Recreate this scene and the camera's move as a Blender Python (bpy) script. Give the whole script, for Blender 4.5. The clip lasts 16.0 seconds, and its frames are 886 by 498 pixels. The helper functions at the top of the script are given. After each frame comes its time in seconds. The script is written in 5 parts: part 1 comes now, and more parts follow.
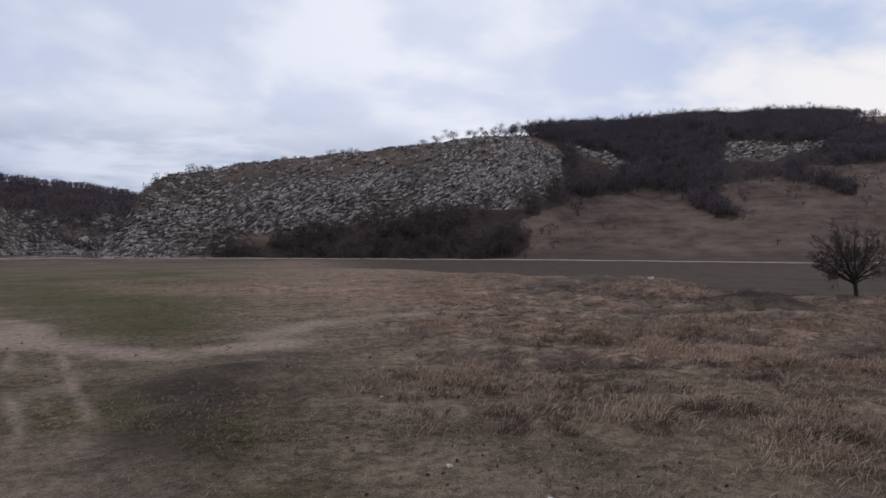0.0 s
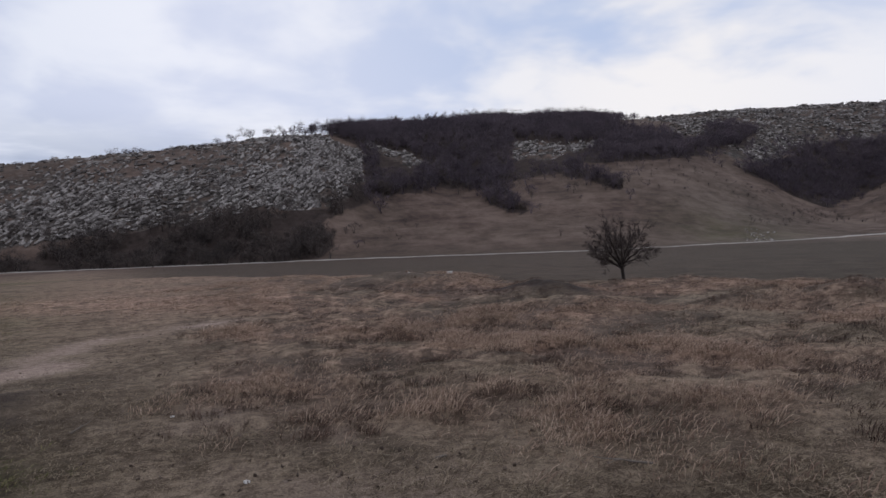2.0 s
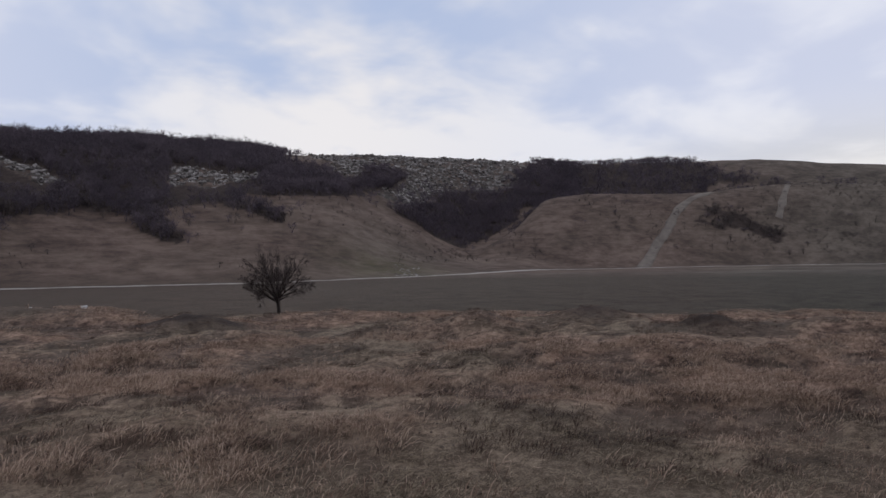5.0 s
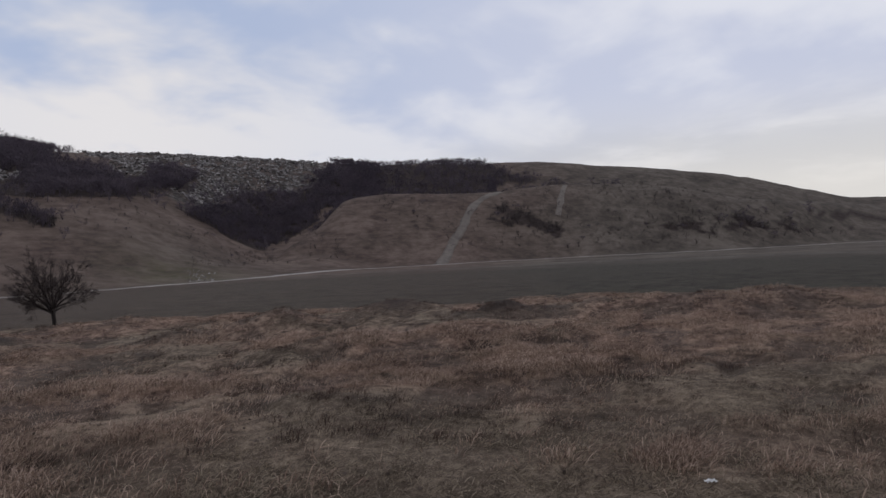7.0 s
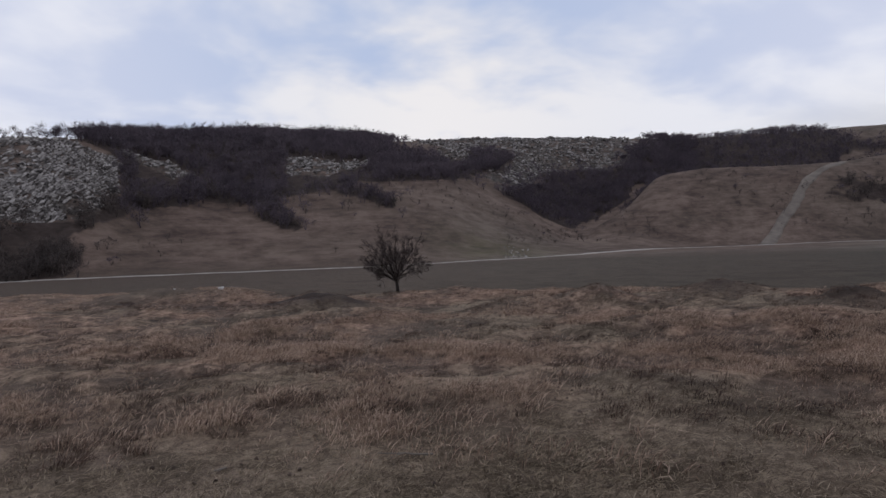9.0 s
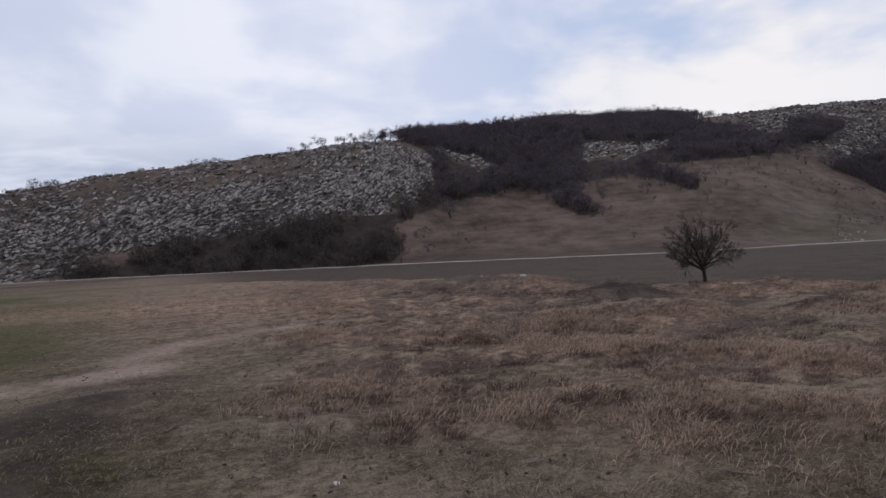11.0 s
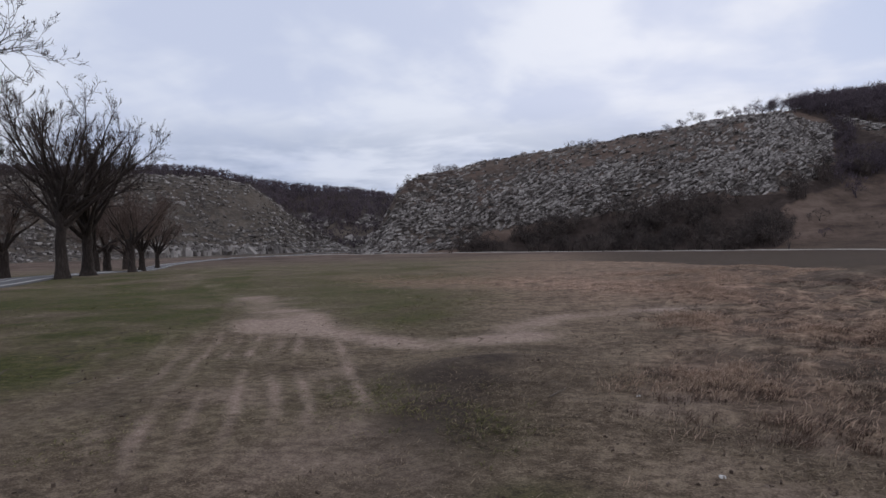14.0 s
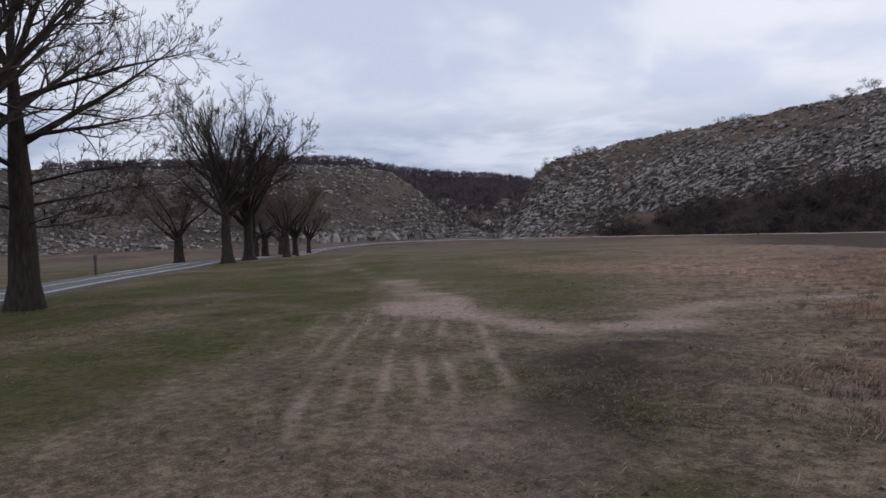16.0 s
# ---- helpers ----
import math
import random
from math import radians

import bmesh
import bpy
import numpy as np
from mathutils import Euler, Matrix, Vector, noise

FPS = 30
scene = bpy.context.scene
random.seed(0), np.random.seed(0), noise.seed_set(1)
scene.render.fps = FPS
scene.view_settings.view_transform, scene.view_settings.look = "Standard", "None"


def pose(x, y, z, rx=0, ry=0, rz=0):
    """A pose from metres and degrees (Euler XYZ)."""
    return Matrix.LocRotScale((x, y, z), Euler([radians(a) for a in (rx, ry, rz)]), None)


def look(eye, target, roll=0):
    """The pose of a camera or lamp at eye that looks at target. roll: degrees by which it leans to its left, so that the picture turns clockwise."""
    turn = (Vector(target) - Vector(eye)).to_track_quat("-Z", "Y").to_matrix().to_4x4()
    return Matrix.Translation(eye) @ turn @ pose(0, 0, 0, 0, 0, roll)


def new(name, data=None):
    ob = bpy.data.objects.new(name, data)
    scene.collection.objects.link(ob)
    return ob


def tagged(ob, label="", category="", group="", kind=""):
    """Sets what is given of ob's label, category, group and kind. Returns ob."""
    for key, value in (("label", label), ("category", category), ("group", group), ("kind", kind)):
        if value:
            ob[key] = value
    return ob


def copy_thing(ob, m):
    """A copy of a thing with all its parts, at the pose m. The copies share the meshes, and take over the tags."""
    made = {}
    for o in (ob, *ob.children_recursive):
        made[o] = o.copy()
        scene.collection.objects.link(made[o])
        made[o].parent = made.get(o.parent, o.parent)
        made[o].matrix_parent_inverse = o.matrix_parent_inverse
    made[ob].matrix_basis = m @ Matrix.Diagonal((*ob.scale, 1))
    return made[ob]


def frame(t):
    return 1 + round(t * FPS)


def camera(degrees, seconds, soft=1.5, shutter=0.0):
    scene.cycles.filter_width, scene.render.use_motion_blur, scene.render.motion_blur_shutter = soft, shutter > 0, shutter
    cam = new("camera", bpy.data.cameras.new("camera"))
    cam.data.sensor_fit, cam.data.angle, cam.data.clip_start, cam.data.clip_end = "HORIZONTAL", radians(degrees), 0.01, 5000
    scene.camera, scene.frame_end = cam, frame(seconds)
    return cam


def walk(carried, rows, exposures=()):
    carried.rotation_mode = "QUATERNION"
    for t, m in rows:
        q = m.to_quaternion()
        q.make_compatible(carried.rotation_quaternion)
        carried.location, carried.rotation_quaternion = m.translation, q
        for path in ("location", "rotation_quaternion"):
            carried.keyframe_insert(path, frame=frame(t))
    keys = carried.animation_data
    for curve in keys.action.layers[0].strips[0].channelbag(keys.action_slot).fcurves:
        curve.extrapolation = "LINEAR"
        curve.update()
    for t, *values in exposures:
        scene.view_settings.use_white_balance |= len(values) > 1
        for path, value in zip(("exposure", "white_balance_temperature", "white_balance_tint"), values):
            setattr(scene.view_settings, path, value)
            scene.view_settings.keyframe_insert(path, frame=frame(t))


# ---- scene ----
cam = camera(66.38, 16.0, soft=1.5)
# seconds, x, y, z, heading, pitch, roll
PATH = [
    (0, 0.002, -0.001, 1.994, 0.0, -0.622, 0.194),
    (0.5, 0.036, -0.008, 2.012, -2.946, -0.767, 0.406),
    (1, 0.061, -0.005, 2.011, -6.507, -0.408, 0.914),
    (1.5, 0.101, -0.002, 2.017, -11.469, -0.601, 0.949),
    (2, 0.123, -0.005, 2.023, -16.391, -1.068, 2.422),
    (2.5, 0.152, -0.015, 2.024, -21.159, -0.552, 1.812),
    (3, 0.187, -0.023, 2.033, -26.517, -1.218, 1.771),
    (3.5, 0.216, -0.045, 2.032, -29.7, -0.815, 1.425),
    (4, 0.233, -0.078, 2.037, -34.844, -0.637, 1.32),
    (4.5, 0.234, -0.122, 2.051, -39.774, 0.019, 1.501),
    (5, 0.261, -0.166, 2.065, -44.427, 0.855, 0.946),
    (5.2, 0.268, -0.178, 2.06, -46.4, 1.1, 0.95),
    (6.0, 0.2, -0.2, 2.02, -55.4, 1.0, 1.7),
    (6.6, 0.12, -0.2, 1.96, -60.3, 0.7, 2.4),
    (6.9, 0.08, -0.19, 1.94, -61.2, 0.4, 2.7),
    (7.3, 0.04, -0.175, 1.915, -59.6, 0.12, 2.95),
    (7.5, 0.027, -0.167, 1.909, -57.868, 0.169, 2.984),
    (8, -0.017, -0.141, 1.903, -50.871, 0.162, 2.823),
    (8.5, -0.015, -0.098, 1.897, -42.822, -0.054, 2.483),
    (9, -0.002, -0.028, 1.894, -35.331, -0.365, 2.166),
    (9.2, -0.002, -0.01, 1.9, -32.1, -0.45, 2.25),
    (11.3, -0.012, 0.145, 2.02, -6.95, -0.8, 3.4),
    (11.5, -0.019, 0.146, 2.028, -4.32, -1.331, 3.737),
    (12, -0.055, 0.132, 2.013, 2.663, -1.95, 4.136),
    (12.5, -0.071, 0.138, 2.009, 7.555, -1.943, 4.391),
    (13, -0.106, 0.133, 2.018, 11.749, -1.457, 4.172),
    (13.5, -0.135, 0.116, 2.005, 16.363, -1.277, 2.948),
    (14, -0.157, 0.094, 2.001, 20.049, -0.913, 1.498),
    (14.5, -0.184, 0.104, 2.009, 24.082, -1.109, 1.496),
    (15, -0.215, 0.106, 1.999, 26.516, -1.276, 1.628),
    (15.5, -0.228, 0.096, 1.998, 29.749, -1.528, 2.026),
    (16, -0.233, 0.088, 1.986, 31.668, -1.84, 2.121),
]
EXPOSURES = [(0.0, 0.0), (4.0, 0.0), (5.0, -0.1), (6.2, -0.2), (7.5, -0.25), (8.5, -0.16), (9.2, -0.06), (11.0, 0.0), (16.0, 0.0)]
walk(cam, [(t, pose(x, y, z, 90 + pitch, roll, yaw)) for t, x, y, z, yaw, pitch, roll in PATH], EXPOSURES)

# ---- sky and light: overcast evening, the sun low behind thin cloud ----
SUN_AZ, SUN_EL = -35.0, 17.0          # bearing (left of +y is positive) and height, degrees
world = bpy.data.worlds.new("world")
scene.world = world
world.use_nodes = True


class Nodes:
    """Small wrapper to write node trees in lines."""

    def __init__(self, tree):
        self.tree = tree
        tree.nodes.clear()

    def add(self, kind, ins=None, **props):
        n = self.tree.nodes.new(kind)
        for k, v in props.items():
            setattr(n, k, v)
        for k, v in (ins or {}).items():
            s = n.inputs[k]
            if isinstance(v, bpy.types.NodeSocket):
                self.tree.links.new(v, s)
            else:
                s.default_value = v
        return n

    def math(self, op, a, b=0.0, clamp=False):
        return self.add("ShaderNodeMath", {0: a, 1: b}, operation=op, use_clamp=clamp).outputs[0]

    def mix(self, f, a, b, blend="MIX"):
        return self.add("ShaderNodeMix", {0: f, 6: a, 7: b}, data_type="RGBA", blend_type=blend, clamp_factor=True).outputs[2]

    def noise(self, scale, detail=4.0, rough=0.55, vec=None, distort=0.0):
        ins = {"Scale": scale, "Detail": detail, "Roughness": rough, "Distortion": distort}
        if vec is not None:
            ins["Vector"] = vec
        return self.add("ShaderNodeTexNoise", ins).outputs["Fac"]

    def ramp(self, f, stops):
        n = self.add("ShaderNodeValToRGB", {0: f})
        e = n.color_ramp.elements
        while len(e) < len(stops):
            e.new(0.5)
        for el, (p, c) in zip(e, stops):
            el.position = p
            el.color = (*c, 1) if isinstance(c, tuple) else (c, c, c, 1)
        return n.outputs[0]

    def span(self, v, lo, hi, smooth=True):
        n = self.add("ShaderNodeMapRange", {0: v, 1: lo, 2: hi, 3: 0.0, 4: 1.0})
        n.interpolation_type = "SMOOTHSTEP" if smooth else "LINEAR"
        return n.outputs[0]


def bearing(az, r, z=0.0):
    """A place r metres from the start, az degrees to the left of +y."""
    return Vector((-r * math.sin(radians(az)), r * math.cos(radians(az)), z))


n = Nodes(world.node_tree)
coord = n.add("ShaderNodeTexCoord").outputs["Generated"]
sky = n.add("ShaderNodeTexSky", sky_type="NISHITA", sun_disc=False, sun_elevation=radians(SUN_EL), sun_rotation=radians(-SUN_AZ), air_density=1.0, dust_density=2.0, ozone_density=1.5)
sep = n.add("ShaderNodeSeparateXYZ", {0: coord})
up = n.math("MAXIMUM", sep.outputs[2], 0.0)
# cloud layer seen in perspective: flatter towards the horizon
den = n.math("ADD", up, 0.28)
px, py = n.math("DIVIDE", sep.outputs[0], den), n.math("DIVIDE", sep.outputs[1], den)
flat = n.add("ShaderNodeCombineXYZ", {0: px, 1: py, 2: 0.0}).outputs[0]
c1 = n.noise(1.15, 5.0, 0.5, flat, 0.35)
c2 = n.noise(3.4, 4.0, 0.5, flat, 0.3)
cover = n.math("ADD", n.math("MULTIPLY", c1, 0.72), n.math("MULTIPLY", c2, 0.28))
sd = bearing(SUN_AZ, math.cos(radians(SUN_EL)), math.sin(radians(SUN_EL)))
dot = n.add("ShaderNodeVectorMath", {0: coord, 1: sd}, operation="DOT_PRODUCT").outputs["Value"]
glow = n.math("POWER", n.math("MAXIMUM", dot, 0.0), 14.0)
tight = n.math("POWER", n.math("MAXIMUM", dot, 0.0), 70.0)
thin = n.span(n.math("ADD", cover, n.math("MULTIPLY", tight, 0.09)), 0.42, 0.57)
grey = n.mix(glow, (0.70, 0.725, 0.86, 1), (0.40, 0.505, 0.73, 1))
white = n.mix(glow, (0.91, 0.905, 0.965, 1), (0.82, 0.80, 0.82, 1))
cloud = n.mix(thin, grey, white)
low = n.span(up, 0.02, 0.22)
cloud = n.mix(low, n.mix(0.45, cloud, n.mix(glow, (0.66, 0.68, 0.80, 1), (0.78, 0.77, 0.80, 1))), cloud)
bank = n.noise(1.0, 5, 0.55, n.add("ShaderNodeMapping", {0: coord, 3: (3.2, 3.2, 15.0)}).outputs[0], 0.2)
bank = n.math("MULTIPLY", n.math("MULTIPLY", n.span(bank, 0.40, 0.56), n.span(up, 0.20, 0.09)), n.math("SUBTRACT", 0.85, n.math("MULTIPLY", glow, 2.5), True))
cloud = n.mix(bank, cloud, (0.40, 0.45, 0.585, 1))
# thicker cloud over the valley, a warm clear strip low in the west
over = n.add("ShaderNodeVectorMath", {0: coord, 1: bearing(52, 1.0, 0.1)}, operation="DOT_PRODUCT").outputs["Value"]
cloud = n.mix(n.span(over, 0.62, 0.95), cloud, n.mix(1.0, cloud, (0.85, 0.88, 0.915, 1), "MULTIPLY"))
west = n.add("ShaderNodeVectorMath", {0: coord, 1: bearing(-98, 1.0, 0.05)}, operation="DOT_PRODUCT").outputs["Value"]
cloud = n.mix(n.math("MULTIPLY", n.math("MULTIPLY", n.span(west, 0.68, 0.97), n.span(up, 0.24, 0.05)), 0.85), cloud, (0.99, 0.92, 0.83, 1))
blue = n.mix(0.05, cloud, n.mix(1.0, sky.outputs[0], (0.05, 0.05, 0.05, 1), "MULTIPLY"))
out = n.add("ShaderNodeOutputWorld", {0: n.add("ShaderNodeBackground", {0: n.mix(1.0, blue, (0.972, 1.0, 1.04, 1), "MULTIPLY"), 1: 1.0}).outputs[0]})

sun = new("sun", bpy.data.lights.new("sun", "SUN"))
sun.data.energy, sun.data.angle, sun.data.color = 0.55, radians(25), (1.0, 0.93, 0.86)
sun.matrix_world = look(sd * 50, (0, 0, 0))

# ---- numbers: smooth noise on arrays, tables by bearing ----
def hash2(ix, iy, seed):
    h = (ix.astype(np.int64) * 374761393 + iy.astype(np.int64) * 668265263 + seed * 974634777) & 0x7FFFFFFF
    h = ((h ^ (h >> 13)) * 1274126177) & 0x7FFFFFFF
    return ((h ^ (h >> 16)) & 0xFFFF) / 65535.0


def vnoise(x, y, seed=0):
    ix, iy = np.floor(x), np.floor(y)
    fx, fy = x - ix, y - iy
    fx, fy = fx * fx * (3 - 2 * fx), fy * fy * (3 - 2 * fy)
    a, b = hash2(ix, iy, seed), hash2(ix + 1, iy, seed)
    c, d = hash2(ix, iy + 1, seed), hash2(ix + 1, iy + 1, seed)
    return (a + (b - a) * fx) * (1 - fy) + (c + (d - c) * fx) * fy


def fbm(x, y, scale, seed=0, octaves=3):
    """Noise of about -0.5 to 0.5, features scale metres across."""
    v, amp, tot = 0.0, 1.0, 0.0
    for k in range(octaves):
        v = v + amp * (vnoise(x / scale + 17.3 * k, y / scale - 9.1 * k, seed + k) - 0.5)
        tot += amp
        amp *= 0.5
        scale *= 0.47
    return v / tot * 1.3


def smooth(v, lo, hi):
    t = np.clip((v - lo) / (hi - lo), 0, 1)
    return t * t * (3 - 2 * t)


GRID = np.arange(-180, 180.01, 0.25)


def table(rows, col, blur=3):
    """A curve over the bearing, softened, from rows (bearing, values...)."""
    rows = sorted(rows)
    v = np.interp(GRID, [q[0] for q in rows], [q[col] for q in rows])
    for _ in range(blur):
        v = np.convolve(np.pad(v, 2, mode="edge"), [0.1, 0.2, 0.4, 0.2, 0.1], mode="valid")
    return v


EYE = 2.0
# main hill: bearing, foot, shoulder distance, shoulder angle, crest distance, crest angle
MAIN = [(40, 175, 185, -4, 195, -4), (27.6, 172, 180, -2.5, 186, -2.2), (26.3, 168, 178, -1.2, 184, -0.6), (24.8, 166, 178, 0.6, 188, 2.0), (24.2, 166, 178, 1.8, 190, 3.7),
        (22.6, 166, 182, 2.9, 200, 5.1), (16, 161, 185, 3.7, 215, 6.35), (8, 154, 180, 4.4, 215, 7.4), (0, 146, 176, 5.0, 215, 8.4),
        (-7, 141, 178, 5.2, 225, 8.9), (-12, 139, 190, 4.2, 262, 9.0), (-20, 137, 195, 4.0, 280, 9.3), (-28, 138, 205, 4.7, 295, 9.0),
        (-31, 142, 212, 4.9, 315, 8.65), (-36, 150, 222, 5.0, 350, 8.6), (-41, 160, 238, 3.4, 370, 8.55), (-45.5, 168, 258, 1.3, 385, 8.4),
        (-48, 180, 272, 1.4, 390, 8.2), (-52, 200, 305, 3.8, 400, 7.9), (-57, 220, 335, 4.5, 425, 7.6), (-63, 235, 345, 4.2, 450, 7.45),
        (-70, 255, 350, 3.9, 455, 7.15), (-75, 265, 360, 3.4, 458, 6.55), (-80, 275, 370, 3.0, 460, 5.9), (-86, 300, 390, 2.4, 470, 4.6), (-92, 340, 420, 1.6, 480, 2.7),
        (-105, 350, 440, 1.0, 520, 1.8), (-180, 350, 440, 1.5, 560, 3.0), (180, 350, 440, 1.5, 560, 3.0), (110, 300, 360, 2.0, 450, 3.5), (80, 300, 360, -4, 450, -4)]
# grassy spur with the dirt tracks: bearing, foot, crest distance, crest angle
SPUR = [(-40, 210, 230, -4), (-46.0, 210, 232, -1.5), (-47.8, 213, 240, 0.9), (-49.4, 215, 250, 1.7), (-50.7, 216, 262, 2.5), (-51.9, 217, 272, 3.7), (-52.6, 218, 278, 4.6), (-53.8, 219, 283, 5.0), (-57, 222, 290, 5.2),
        (-60.3, 228, 295, 4.95), (-66, 240, 304, 4.9), (-70.7, 255, 320, 5.35), (-75.6, 263, 328, 5.05), (-79.8, 268, 332, 4.45), (-84.5, 280, 340, 3.3), (-88, 305, 360, 2.7), (-93, 340, 410, 2.2), (-110, 350, 430, -4)]
# rocky slope across the valley, behind the road
LEFT = [(20, 235, 300, -4), (26, 235, 300, -2.0), (29.5, 236, 298, 0.2), (31.2, 236, 296, 1.2), (32.7, 233, 292, 2.25), (33.7, 231, 290, 3.1), (34.8, 229, 290, 4.0), (36, 228, 290, 4.75), (38.3, 224, 290, 5.15), (40.2, 222, 290, 5.4), (45, 212, 285, 5.5), (52, 205, 280, 5.45), (60, 205, 285, 5.2), (75, 215, 290, 5.0), (100, 220, 300, 4.5), (130, 240, 320, 2.0), (150, 260, 320, -4)]
# wooded ridge behind it
RIDGE = [(12, 330, 480, -4), (18, 330, 480, 3.0), (24, 330, 480, 3.3), (27.4, 330, 480, 4.05), (32.6, 330, 480, 4.35), (36.4, 335, 480, 5.1), (40, 335, 480, 5.9), (43, 335, 480, 5.9), (55, 340, 480, 5.6), (62, 340, 480, 5.3), (100, 340, 480, 4.6), (140, 340, 480, -4)]
T_MAIN = [table(MAIN, k) for k in range(1, 6)]
T_SPUR, T_LEFT, T_RIDGE = ([table(tab, k) for k in range(1, 4)] for tab in (SPUR, LEFT, RIDGE))


def at(tab, az):
    return np.interp(az, GRID, tab)


def floor_z(r):
    return -1.5 * smooth(r, 40, 120)


def lift(r, deg):
    return EYE + r * np.tan(np.radians(deg))


def hill(az, r, tabs, plateau=0.01):
    rf, rc, ec = (at(t, az) for t in tabs)
    z0, zc = floor_z(rf), lift(rc, ec)
    u = np.clip((r - rf) / (rc - rf), 0, 1)
    s = u * u * (3 - 2 * u) * 0.45 + u * 0.55
    return np.where(r < rf, -30, z0 + (zc - z0) * s - np.maximum(r - rc, 0) * plateau)


def main_hill(az, r):
    rf, rm, em, rc, ec = (at(t, az) for t in T_MAIN)
    z0, zm, zc = floor_z(rf), lift(rm, em), lift(rc, ec)
    d0, d1 = (zm - z0) / (rm - rf), (zc - zm) / (rc - rm)
    mid = np.where(d0 * d1 > 0, 2 * d0 * d1 / (d0 + d1 + 1e-9), 0)

    def herm(t, w, a, b, ma, mb):
        return a * (2 * t**3 - 3 * t**2 + 1) + w * ma * (t**3 - 2 * t**2 + t) + b * (3 * t**2 - 2 * t**3) + w * mb * (t**3 - t**2)

    lower = herm(np.clip((r - rf) / (rm - rf), 0, 1), rm - rf, z0, zm, 0.35 * d0, mid)
    upper = herm(np.clip((r - rm) / (rc - rm), 0, 1), rc - rm, zm, zc, mid, 0.25 * d1)
    return np.where(r < rf, -30, np.where(r < rm, lower, upper) + np.maximum(r - rc, 0) * 0.01)


def inside(px, py, poly):
    """Which points lie inside a closed outline."""
    hit = np.zeros(np.shape(px), bool)
    for (x0, y0), (x1, y1) in zip(poly, poly[1:] + poly[:1]):
        if y0 != y1:
            hit ^= ((y0 > py) != (y1 > py)) & (px < (x1 - x0) * (py - y0) / (y1 - y0) + x0)
    return hit


# cover of the slopes as outlines of bearing and height angle from the meadow
CLIFF = [(28, -1.6), (18.4, -1.0), (17.8, 0.2), (10.6, 1.35), (4, 2.1), (0.2, 2.4), (-6.5, 3.0), (-8.5, 3.9), (-10.3, 4.8), (-9.8, 6.9), (-7.5, 8.3), (-6, 9.5), (10, 9), (26, 6)]
ROCK_BITS = [[(-10, 7.8), (-11.5, 6.6), (-13.4, 5.6), (-15.4, 6.0), (-13.8, 7.1), (-12, 7.3)],
             [(-22.3, 6.2), (-23.2, 7.5), (-25.5, 7.75), (-29.8, 7.2), (-28.3, 6.7), (-25.8, 6.1)],
             [(-33, 9), (-36.5, 7.2), (-39.1, 5.7), (-40.5, 4.3), (-43.7, 5.3), (-48.9, 5.5), (-51.5, 6.4), (-53.0, 7.0), (-51.5, 7.7), (-48, 9)]]
WOOD = [(-6.5, 9.6), (-9.8, 6.9), (-10.4, 4.8), (-8.3, 3.6), (-7.8, 2.9), (-12, 3.9), (-16.5, 4.25), (-19.2, 4.0), (-23, 4.3), (-25.8, 4.9), (-28.7, 5.4), (-33, 5.6), (-36.3, 5.5), (-39, 5.5), (-36, 7.6), (-31, 8.1), (-30, 12), (-7, 12)]
BELT = [(19, -1.6), (18.7, -0.5), (14.7, -0.3), (12, 0.2), (9.3, 1.1), (6.5, 1.9), (4.3, 2.7), (2.6, 4.0), (1.9, 4.0), (0.7, 3.1), (-1.6, 2.5), (-6.9, 2.9), (-8.7, 4.1), (-10.5, 4.5), (-10.9, 3.5), (-7.9, 2.4), (-6.6, 1.6), (-6.5, -0.4), (-5.8, -1.6)]
BRAKE = [(-36.5, 7.2), (-39.3, 7.3), (-42.2, 6.8), (-41.2, 6.2), (-37.9, 6.3)]
DELL = [(-39.5, 4.6), (-42.5, 2.9), (-44.3, 1.7), (-45.8, 1.1), (-47.5, 1.1), (-49.5, 2.3), (-51.2, 3.8), (-53.6, 4.9), (-54.5, 6.2), (-51.2, 6.4), (-49.0, 5.4), (-44.4, 5.5), (-43.0, 4.9), (-41.5, 4.3)]
SCRUB = [[(-19.2, 4.1), (-20.6, 2.4), (-23.2, 1.7), (-23.6, 2.2), (-22.3, 4.0)], [(-25.5, 5.2), (-27, 4.4), (-31, 3.1), (-31.3, 3.9), (-28, 5.3)],
         [(-57.6, 3.9), (-58.4, 2.6), (-60, 3.0), (-59.5, 4.4)], [(-65, 3.9), (-64.2, 2.7), (-68, 1.7), (-71, 0.9), (-71, 1.6), (-67.3, 3.2), (-66.4, 4.2)], [(-76, 1.4), (-80, 0.9), (-95, 0.4), (-95, 1.4), (-84, 1.9)]]


